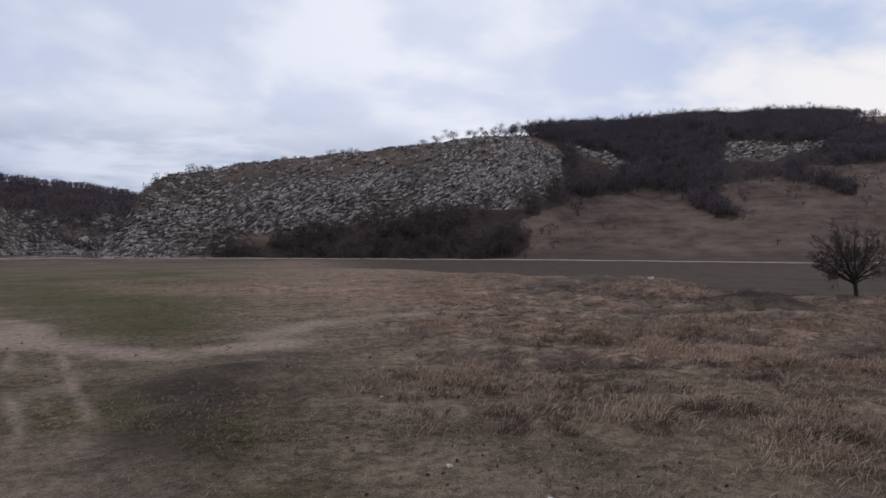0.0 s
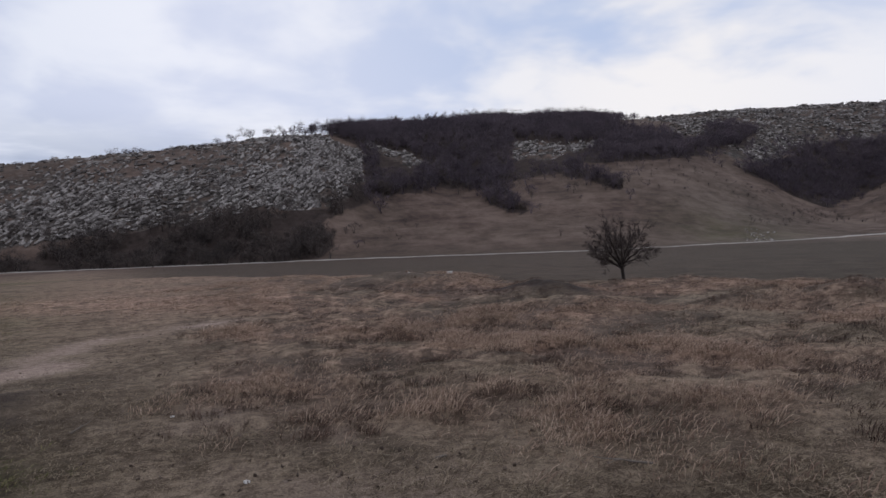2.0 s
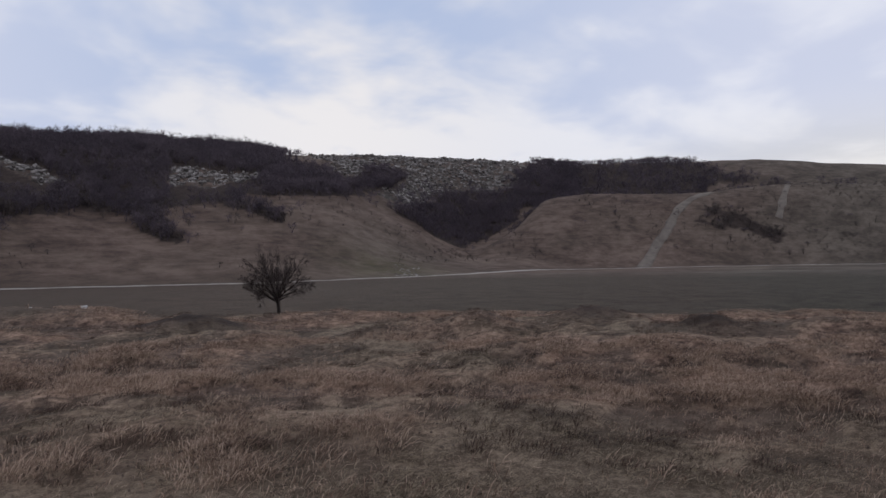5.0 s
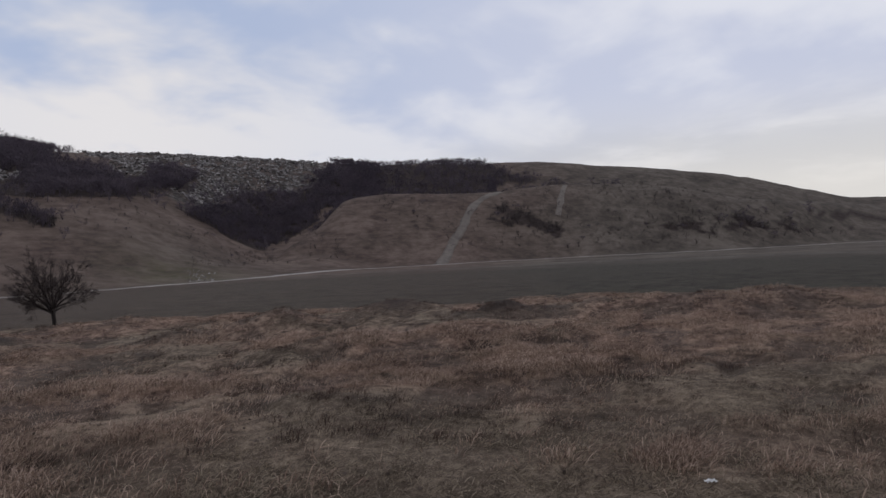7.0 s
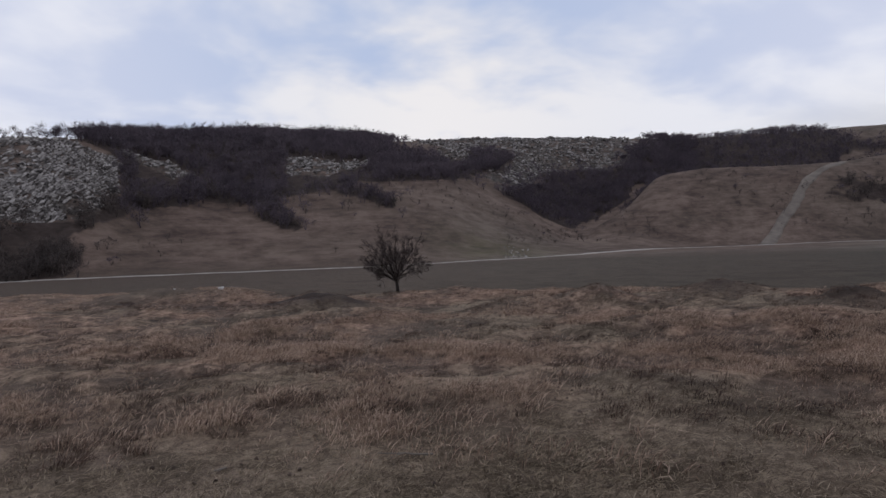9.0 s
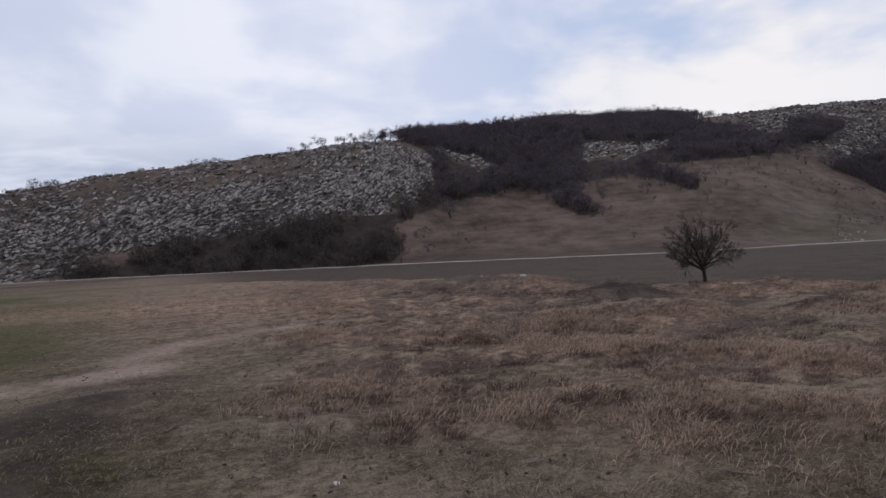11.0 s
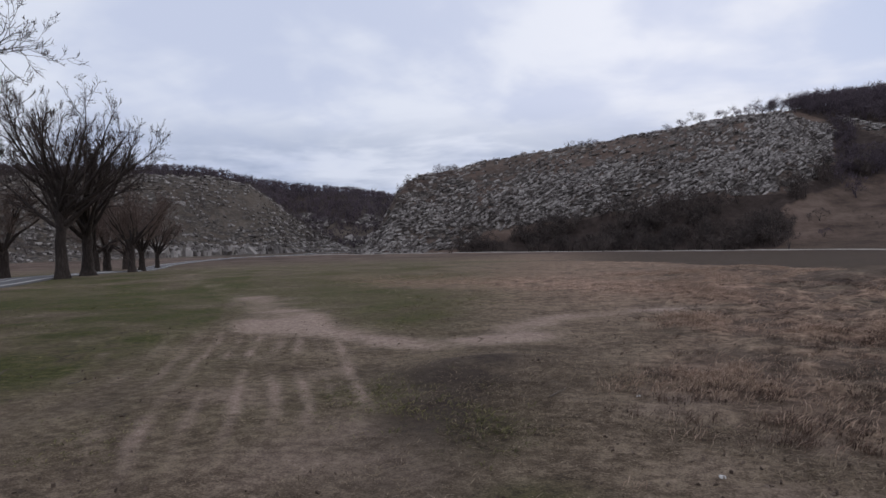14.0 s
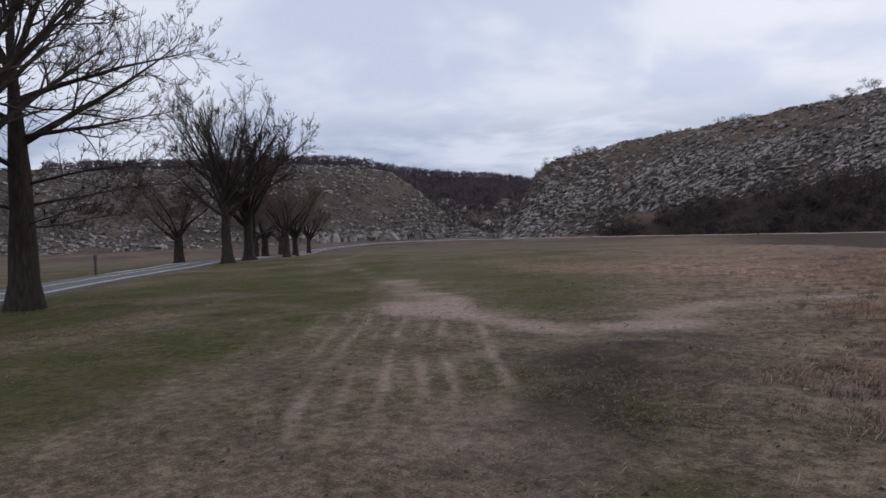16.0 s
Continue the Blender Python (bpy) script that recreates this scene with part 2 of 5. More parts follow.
def cover(x, y, z, az, r):
    """Shares of rock and of wood on the slopes."""
    el = np.degrees(np.arctan2(z - EYE, r))
    ja, je = az + 2.0 * fbm(x, y, 15, 31, 4), el + 1.15 * fbm(x, y, 13, 37, 4)
    hill_on = (r > at(T_MAIN[0], az) - 3) & (az < 29) & (az > -56)
    rock = inside(ja, je, CLIFF) & hill_on
    for p in ROCK_BITS:
        rock |= inside(ja, je, p) & hill_on
    wood = (inside(ja, je, WOOD) | inside(ja, je, BELT) | inside(ja, je, BRAKE) | (inside(ja, je, DELL) & ((az > -47.6) | (r > at(T_SPUR[1], az) + 2)))) & hill_on & (~rock | inside(ja, je, BRAKE))
    rock &= ~inside(ja, je, BRAKE)
    for p in SCRUB:
        wood |= inside(ja, je, p) & (r > 140) & (fbm(x, y, 9, 71) > np.where(az < -72, 0.10, np.where(az > -40, -0.25, -0.08)))
    far = (az + 7 * fbm(x, y, 24, 33) < -51.0) & (r > at(T_SPUR[1], az) + 12) & (fbm(x, y, 50, 5) > 0.25 - smooth(az, -84, -62) * 0.55) & (el < at(T_MAIN[4], az) - 1.5 * smooth(az, -64, -70))
    far |= (az > 15) & (az < 125) & (r > 335) & (je > 1.5)
    wood |= far
    lr = (az > 22) & (az < 120) & (r > at(T_LEFT[0], az) - 1) & (r < 330)
    share = el / np.maximum(at(T_MAIN[4], az), 1)
    rock = rock * np.clip(1.0 - 0.6 * smooth(share + 0.5 * fbm(x, y, 18, 35), 0.66, 0.95) * (az > -10), 0, 1)
    low_side = (az > 21) & (az < 36) & (r > 329) & (r < 430) & (je < 1.9)
    rock = np.where(low_side, np.clip(0.3 + 2.5 * fbm(x, y, 22, 14), 0, 1), rock)
    rock = np.where(lr, np.clip(0.85 + 1.2 * fbm(x, y, 16, 12) + 0.5 * (je < 1.2), 0, 1), rock)
    return rock, wood * 1.0


# ways across the meadow
def polyline_dist(x, y, pts):
    d = np.full(np.shape(x), 1e9)
    for (x0, y0), (x1, y1) in zip(pts, pts[1:]):
        dx, dy = x1 - x0, y1 - y0
        t = np.clip(((x - x0) * dx + (y - y0) * dy) / (dx * dx + dy * dy), 0, 1)
        d = np.minimum(d, np.hypot(x - x0 - t * dx, y - y0 - t * dy))
    return d


def near_way(az_r):
    return [tuple(bearing(a, r)[:2]) for a, r in az_r]


SANDY = near_way([(36, 26), (34, 20), (31, 15.5), (27.5, 14.3), (21.7, 13.1), (16, 13.6), (12, 16.5), (7.3, 17.6), (2, 19)])
SANDY_LOOP = near_way([(36, 21), (38, 30), (41, 45), (39, 58)])
FIELD_EDGE = [(60, 75), (20, 72), (11.8, 60), (-2.5, 43), (-15.6, 34), (-22, 28.5), (-35, 27.5), (-50, 25.5), (-63, 25.4), (-77, 28.6), (-95, 28.6), (-180, 30)]
T_FIELD = table(FIELD_EDGE, 1)


def rough_meadow(az, r):
    """Where the tall dry grass grows."""
    return smooth(az, 9, -6) * smooth(r, 5.0, 10.5) * smooth(r, at(T_FIELD, az) + 0.5, at(T_FIELD, az) - 1.5)


# bearing, distance, half width, height of low banks; the last number tells how dark their weeds are
MOUNDS = [(-25, 22.6, 1.5, 0.22, 1.0), (-22, 23.2, 1.3, 0.2, 1.0), (-27.6, 22.2, 1.0, 0.16, 0.9), (-23.5, 22.8, 1.3, 0.1, 1.0), (-16, 29, 2.5, 0.35, 0.5), (-11, 31, 2.0, 0.3, 0.5), (-47.5, 19.5, 1.3, 0.5, 0.7), (-57.5, 20.5, 1.5, 0.45, 0.8), (-66, 18.2, 1.5, 0.45, 0.8), (-74, 20, 1.5, 0.4, 0.5), (-52, 15, 1.0, 0.25, 0.3),
          (-82, 19, 1.6, 0.5, 0.7), (-88, 21, 1.8, 0.5, 0.6), (-40, 19, 1.1, 0.35, 0.6), (-35.5, 24, 1.3, 0.35, 0.7), (-31.5, 26, 1.3, 0.25, 0.3), (-62, 15, 1.2, 0.25, 0.2), (-71, 14.5, 1.0, 0.25, 0.4), (-21, 16.5, 0.9, 0.18, 0.6), (-4, 34, 2.0, 0.25, 0.4),
          (17, 10.6, 1.0, 0.10, 0.7), (20.5, 10.4, 0.7, 0.08, 0.7), (13.8, 10.6, 0.8, 0.08, 0.6), (23.5, 8.3, 0.4, 0.06, 0.7)]


DARK_BANK = near_way([(-5, 31), (-12, 26.5), (-18, 24.8), (-24, 23.2), (-30, 22.6)])


def tan_band(az, r):
    """Pale dry grass in a strip along the far side of the worn ground."""
    mid = np.interp(az, [-12, -2, 12, 26, 34], [19, 25, 28.5, 34, 40])
    return np.exp(-((r - mid) / 5.0) ** 2) * smooth(az, 33, 24) * smooth(az, -14, -4)


def bank_weeds(x, y):
    v = 0.95 * np.exp(-(polyline_dist(x, y, DARK_BANK) / 1.5) ** 2) * np.clip(0.75 + 1.6 * fbm(x, y, 2.5, 60), 0, 1)
    for a, d, w, h, dark in MOUNDS:
        c = bearing(a, d)
        v = np.maximum(v, 1.15 * dark * np.exp(-(((x - c.x) ** 2 + (y - c.y) ** 2) / (w * w * 0.8))))
    return v


def hummock(x, y):
    """Tussocks (high) and hollows (low) of the rough meadow, -1 to 1."""
    return smooth(fbm(x, y, 1.05, 64, 2) + 0.5 * fbm(x, y, 0.5, 65, 1), -0.22, 0.24) * 2 - 1


def ground_z(x, y, detail=True):
    r, az = np.hypot(x, y), np.degrees(np.arctan2(-x, y))
    z = np.maximum.reduce([floor_z(r), main_hill(az, r), hill(az, r, T_SPUR, 0.16), hill(az, r, T_LEFT), hill(az, r, T_RIDGE)])
    on = smooth(z - floor_z(r), 0.3, 4)
    z = z + on * (1.3 * fbm(x, y, 26, 3) + 0.5 * fbm(x, y, 7, 9))
    flat = 1 - on
    z = z + flat * (0.16 * fbm(x, y, 6, 21) * smooth(r, 2, 9) + 0.35 * fbm(x, y, 40, 22) * smooth(r, 10, 60))
    rough = rough_meadow(az, r)
    z = z + rough * (0.16 * fbm(x, y, 1.6, 23) + 0.20 * fbm(x, y, 3.8, 25) * smooth(r, 9, 16))
    if detail:
        z = z + rough * 0.055 * hummock(x, y) * smooth(r, 34, 22)
    for a, d, w, h, dark in MOUNDS:
        c = bearing(a, d)
        z = z + h * np.exp(-(((x - c.x) ** 2 + (y - c.y) ** 2) / (w * w)))
    # the ploughed field lies a little lower than the rough meadow
    z = z - 0.25 * flat * smooth(r, at(T_FIELD, az) - 0.3, at(T_FIELD, az) + 0.6) * smooth(az, 13, 2)
    if detail:
        z = z + flat * 0.035 * fbm(x, y, 0.55, 27) * smooth(r, 40, 15)
    rock, wood = cover(x, y, z, az, r)
    # weathered ledges, the beds dipping to one side
    qx, qy = x * 0.6 + z * 0.9 + y * 0.25, y * 0.5 - z * 0.35
    ledge = np.abs(fbm(qx, qy, 5.5, 41, 4)) * 3.0 - 0.7 + 1.2 * fbm(qx * 0.5, qy * 1.6, 1.6, 43, 2)
    z = z + rock * ledge * on * (0.9 if detail else 0.5)
    return z, az, r, rock, wood


def height(x, y):
    return float(ground_z(np.array([float(x)]), np.array([float(y)]))[0][0])


def np_mesh(name, verts, faces, smooth_shade=False):
    """A mesh from arrays; all faces have the same number of corners."""
    me = bpy.data.meshes.new(name)
    verts, faces = np.asarray(verts, np.float32), np.asarray(faces, np.int32)
    k = faces.shape[1]
    me.vertices.add(len(verts))
    me.vertices.foreach_set("co", verts.ravel())
    me.loops.add(faces.size)
    me.loops.foreach_set("vertex_index", faces.ravel())
    me.polygons.add(len(faces))
    me.polygons.foreach_set("loop_start", np.arange(0, faces.size, k, dtype=np.int32))
    me.polygons.foreach_set("loop_total", np.full(len(faces), k, np.int32))
    me.polygons.foreach_set("use_smooth", np.full(len(faces), smooth_shade))
    me.update(calc_edges=True)
    return me


def mask(me, name, r, g, b):
    a = me.attributes.new(name, "FLOAT_COLOR", "POINT")
    v = np.stack([r, g, b, np.ones_like(r)], 1).astype(np.float32)
    a.data.foreach_set("color", v.ravel())


# ---- materials ----
def material(name):
    m = bpy.data.materials.new(name)
    m.use_nodes = True
    return m, Nodes(m.node_tree)


def finish(n, color, rough=0.9, bump=None, strength=0.4, dist=0.05, spec=0.2):
    ins = {"Base Color": color, "Roughness": rough, "Specular IOR Level": spec}
    if bump is not None:
        ins["Normal"] = n.add("ShaderNodeBump", {"Height": bump, "Strength": strength, "Distance": dist}).outputs[0]
    b = n.add("ShaderNodeBsdfPrincipled", ins)
    n.add("ShaderNodeOutputMaterial", {0: b.outputs[0]})


def object_coord(n):
    return n.add("ShaderNodeTexCoord").outputs["Object"]


def make_ground():
    m, n = material("meadow_and_slopes")
    p = object_coord(n)
    a = n.add("ShaderNodeSeparateColor", {0: n.add("ShaderNodeAttribute", attribute_name="cover_a").outputs["Color"]})
    b = n.add("ShaderNodeSeparateColor", {0: n.add("ShaderNodeAttribute", attribute_name="cover_b").outputs["Color"]})
    rock, wood, green = a.outputs[0], a.outputs[1], a.outputs[2]
    bare, plough, dry = b.outputs[0], b.outputs[1], b.outputs[2]
    big, mid, fine, grit = n.noise(0.045, 4, vec=p), n.noise(0.6, 5, 0.6, p), n.noise(7.0, 6, 0.7, p), n.noise(45.0, 4, 0.7, p)
    # thatch of short dead grass
    clump = n.noise(2.3, 6, 0.72, p)
    base = n.ramp(n.math("ADD", n.math("ADD", n.math("MULTIPLY", mid, 0.20), n.math("MULTIPLY", clump, 0.18)), n.math("ADD", n.math("MULTIPLY", fine, 0.30), n.math("MULTIPLY", grit, 0.32))), [(0.39, (0.034, 0.025, 0.018)), (0.475, (0.104, 0.077, 0.055)), (0.575, (0.262, 0.204, 0.148))])
    terrace = n.noise(1.0, 4, 0.6, n.add("ShaderNodeMapping", {0: p, 3: (0.12, 0.12, 1.1)}).outputs[0])
    slope = n.ramp(n.math("ADD", n.math("ADD", n.math("MULTIPLY", big, 0.30), n.math("MULTIPLY", n.noise(0.2, 7, 0.75, p), 0.50)), n.math("MULTIPLY", terrace, 0.20)), [(0.38, (0.048, 0.034, 0.029)), (0.47, (0.090, 0.063, 0.051)), (0.58, (0.152, 0.111, 0.090))])
    slope = n.mix(n.span(n.noise(0.03, 3, 0.5, n.add("ShaderNodeMapping", {0: p, 1: (40, 7, 0)}).outputs[0]), 0.48, 0.62), slope, n.mix(0.12, slope, (0.086, 0.076, 0.056, 1)))
    olive = n.add("ShaderNodeSeparateColor", {0: n.add("ShaderNodeAttribute", attribute_name="cover_c").outputs["Color"]}).outputs[0]
    slope = n.mix(olive, slope, n.ramp(n.math("ADD", n.math("MULTIPLY", n.noise(0.2, 7, 0.75, p), 0.6), n.math("MULTIPLY", big, 0.4)), [(0.36, (0.042, 0.036, 0.029)), (0.48, (0.076, 0.065, 0.053)), (0.60, (0.128, 0.110, 0.089))]))
    r = n.add("ShaderNodeVectorMath", {0: p}, operation="LENGTH").outputs["Value"]
    col = n.mix(n.span(r, 90.0, 140.0), base, slope)
    tall = n.ramp(n.math("ADD", n.math("MULTIPLY", fine, 0.5), n.math("MULTIPLY", clump, 0.5)), [(0.39, (0.050, 0.031, 0.024)), (0.48, (0.195, 0.126, 0.093)), (0.58, (0.42, 0.290, 0.214))])
    col = n.mix(n.math("MULTIPLY", dry, n.span(mid, 0.28, 0.50)), col, tall)
    turf = n.ramp(n.math("ADD", n.math("MULTIPLY", fine, 0.6), n.math("MULTIPLY", grit, 0.4)), [(0.36, (0.020, 0.023, 0.008)), (0.5, (0.056, 0.060, 0.019)), (0.64, (0.130, 0.114, 0.050))])
    col = n.mix(n.math("MULTIPLY", green, n.span(n.math("ADD", n.math("MULTIPLY", mid, 0.6), n.math("MULTIPLY", fine, 0.4)), 0.30, 0.54)), col, turf)
    sand = n.ramp(n.math("ADD", n.math("MULTIPLY", grit, 0.5), n.math("MULTIPLY", fine, 0.5)), [(0.34, (0.15, 0.108, 0.086)), (0.5, (0.300, 0.226, 0.184)), (0.64, (0.46, 0.365, 0.305))])
    col = n.mix(n.math("MULTIPLY", bare, n.span(fine, 0.16, 0.42)), col, sand)
    soil = n.ramp(n.math("ADD", n.math("MULTIPLY", mid, 0.4), n.math("MULTIPLY", fine, 0.6)), [(0.36, (0.038, 0.028, 0.022)), (0.62, (0.084, 0.062, 0.048))])
    soil = n.mix(olive, soil, n.ramp(n.math("ADD", n.math("MULTIPLY", mid, 0.4), n.math("MULTIPLY", n.noise(1.8, 6, 0.7, p), 0.6)), [(0.38, (0.028, 0.024, 0.019)), (0.62, (0.070, 0.061, 0.047))]))
    col = n.mix(plough, col, soil)
    # dark floor of the woods; also tints meadow weeds, dark earth and painted shade
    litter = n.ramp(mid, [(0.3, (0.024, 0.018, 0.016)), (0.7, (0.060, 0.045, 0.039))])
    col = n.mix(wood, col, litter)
    # limestone: pale weathered faces, dark joints, lichen and grass on the ledges
    lime = n.ramp(n.noise(0.9, 6, 0.68, p), [(0.38, (0.026, 0.023, 0.021)), (0.50, (0.066, 0.058, 0.052)), (0.64, (0.19, 0.175, 0.16))])
    vor = n.add("ShaderNodeTexVoronoi", {"Vector": p, "Scale": 0.55}, feature="DISTANCE_TO_EDGE").outputs["Distance"]
    lime = n.mix(n.span(vor, 0.10, 0.0), lime, (0.035, 0.030, 0.027, 1))
    nz = n.add("ShaderNodeSeparateXYZ", {0: n.add("ShaderNodeNewGeometry").outputs["Normal"]}).outputs[2]
    grassy = n.math("MULTIPLY", n.span(nz, 0.66, 0.90), n.span(n.noise(0.35, 4, 0.6, p), 0.46, 0.62))
    lime = n.mix(n.math("MAXIMUM", grassy, n.math("MULTIPLY", n.span(n.noise(0.16, 4, 0.6, p), 0.50, 0.66), 0.6)), lime, slope)
    col = n.mix(rock, col, lime)
    h = n.math("ADD", n.math("MULTIPLY", fine, 0.7), n.math("MULTIPLY", grit, 0.3))
    finish(n, col, 0.95, h, 0.9, 0.09, 0.1)
    return m


def blade(name, stops, scale, island=0.5, through_share=0.45):
    """Thin dry blades and twigs: light passes through them."""
    m, n = material(name)
    p = object_coord(n)
    rnd = n.add("ShaderNodeNewGeometry").outputs["Random Per Island"]
    f = n.math("ADD", n.math("MULTIPLY", n.noise(scale, 4, 0.6, p), 0.6), n.math("MULTIPLY", n.noise(scale * 0.16, 3, 0.5, p), 0.4))
    col = n.ramp(n.math("ADD", f, n.math("MULTIPLY", n.math("SUBTRACT", rnd, 0.5), island)), stops)
    a = n.add("ShaderNodeBsdfPrincipled", {"Base Color": col, "Roughness": 0.85, "Specular IOR Level": 0.15}).outputs[0]
    b = n.add("ShaderNodeBsdfTranslucent", {0: col}).outputs[0]
    n.add("ShaderNodeOutputMaterial", {0: n.add("ShaderNodeMixShader", {0: through_share, 1: a, 2: b}).outputs[0]})
    return m


def simple(name, stops, scale, rough=0.9, bump=0.3, dist=0.02, detail=5.0, island=0.0, stretch=None, spec=0.2):
    m, n = material(name)
    p = object_coord(n)
    if stretch:
        p = n.add("ShaderNodeMapping", {0: p, 3: stretch}).outputs[0]
    f = n.math("ADD", n.math("MULTIPLY", n.noise(scale, detail, 0.62, p), 0.65), n.math("MULTIPLY", n.noise(scale * 0.13, 3, 0.5, p), 0.35))
    if island:
        rnd = n.add("ShaderNodeNewGeometry").outputs["Random Per Island"]
        f = n.math("ADD", f, n.math("MULTIPLY", n.math("SUBTRACT", rnd, 0.5), island))
    finish(n, n.ramp(f, stops), rough, n.noise(scale * 2.5, 5, 0.65, p) if bump else None, bump, dist, spec)
    return m


M_GROUND = make_ground()
M_BARK = simple("bark", [(0.3, (0.014, 0.011, 0.010)), (0.5, (0.036, 0.028, 0.025)), (0.7, (0.075, 0.061, 0.053))], 9.0, bump=1.0, dist=0.05, stretch=(1, 1, 0.25))
M_TWIG = simple("twigs", [(0.3, (0.034, 0.026, 0.025)), (0.7, (0.085, 0.066, 0.060))], 3.0, bump=0, island=0.3)
M_SHOOT = simple("reddish_twigs", [(0.3, (0.078, 0.056, 0.048)), (0.7, (0.160, 0.116, 0.098))], 3.0, bump=0, island=0.3)
# distant scrub: a mild purple-blue haze is mixed into its brown
M_HAZY_SCRUB = blade("hazy_bare_scrub", [(0.25, (0.053, 0.043, 0.054)), (0.5, (0.093, 0.075, 0.089)), (0.75, (0.152, 0.123, 0.136))], 0.09, 0.28, 0.3)
M_BRUSH = blade("bare_bushes", [(0.25, (0.040, 0.034, 0.033)), (0.5, (0.080, 0.066, 0.062)), (0.75, (0.140, 0.113, 0.102))], 0.12, 0.34, 0.3)
M_ROCK = simple("limestone", [(0.26, (0.052, 0.045, 0.042)), (0.46, (0.140, 0.125, 0.117)), (0.74, (0.345, 0.320, 0.300))], 0.9, bump=0.9, dist=0.2, island=0.46)
M_ASPHALT = simple("asphalt", [(0.3, (0.075, 0.075, 0.08)), (0.7, (0.125, 0.125, 0.13))], 2.5, rough=0.8, bump=0.3, dist=0.01)
M_LINE = simple("road_paint", [(0.3, (0.22, 0.22, 0.22)), (0.6, (0.42, 0.42, 0.41))], 5.0, bump=0)
M_GRAVEL = simple("pale_gravel", [(0.3, (0.20, 0.18, 0.165)), (0.5, (0.31, 0.285, 0.26)), (0.7, (0.46, 0.425, 0.39))], 0.5, bump=0.3)
M_TRACK = simple("trodden_earth", [(0.3, (0.095, 0.078, 0.066)), (0.7, (0.195, 0.168, 0.143))], 0.3, bump=0.3)
M_GRASS = blade("dry_grass", [(0.30, (0.12, 0.079, 0.060)), (0.48, (0.295, 0.205, 0.155)), (0.70, (0.50, 0.38, 0.295))], 0.55)
M_WEED = blade("dead_weeds", [(0.3, (0.030, 0.020, 0.017)), (0.7, (0.11, 0.072, 0.056))], 0.8, 0.4)
M_STUBBLE = blade("short_dead_grass", [(0.3, (0.07, 0.051, 0.038)), (0.5, (0.176, 0.138, 0.096)), (0.7, (0.355, 0.288, 0.212))], 0.8)
M_TURF = blade("short_turf", [(0.3, (0.056, 0.060, 0.022)), (0.5, (0.118, 0.122, 0.046)), (0.7, (0.26, 0.225, 0.118))], 0.5)
M_WHITE = simple("weathered_white", [(0.3, (0.45, 0.44, 0.42)), (0.7, (0.7, 0.69, 0.67))], 6.0, bump=0.2)
M_POST = simple("grey_wood", [(0.3, (0.06, 0.05, 0.045)), (0.7, (0.13, 0.11, 0.10))], 8.0, bump=0.5, stretch=(1, 1, 0.2))
M_CLOD = simple("earth_clods", [(0.3, (0.060, 0.043, 0.034)), (0.7, (0.16, 0.122, 0.098))], 9.0, bump=0.5, island=0.5)


def link(name, me, mat, parent=None, label="", category="", group="", kind=""):
    ob = new(name, me)
    if mat:
        me.materials.append(mat)
    if parent:
        ob.parent = parent
    return tagged(ob, label, category, group, kind)


# ---- the ground: one sheet out to the horizon ----
def ring_radii():
    r, out = 0.6, [0.0]
    while r < 130:
        out.append(r)
        r += max(0.09, r * (0.016 if r < 33 else 0.026))
    while r < 335:
        out.append(r)
        r += 1.35
    while r < 4200:
        out.append(r)
        r += max(3.0, (r - 280) * 0.09)
    return np.array(out)


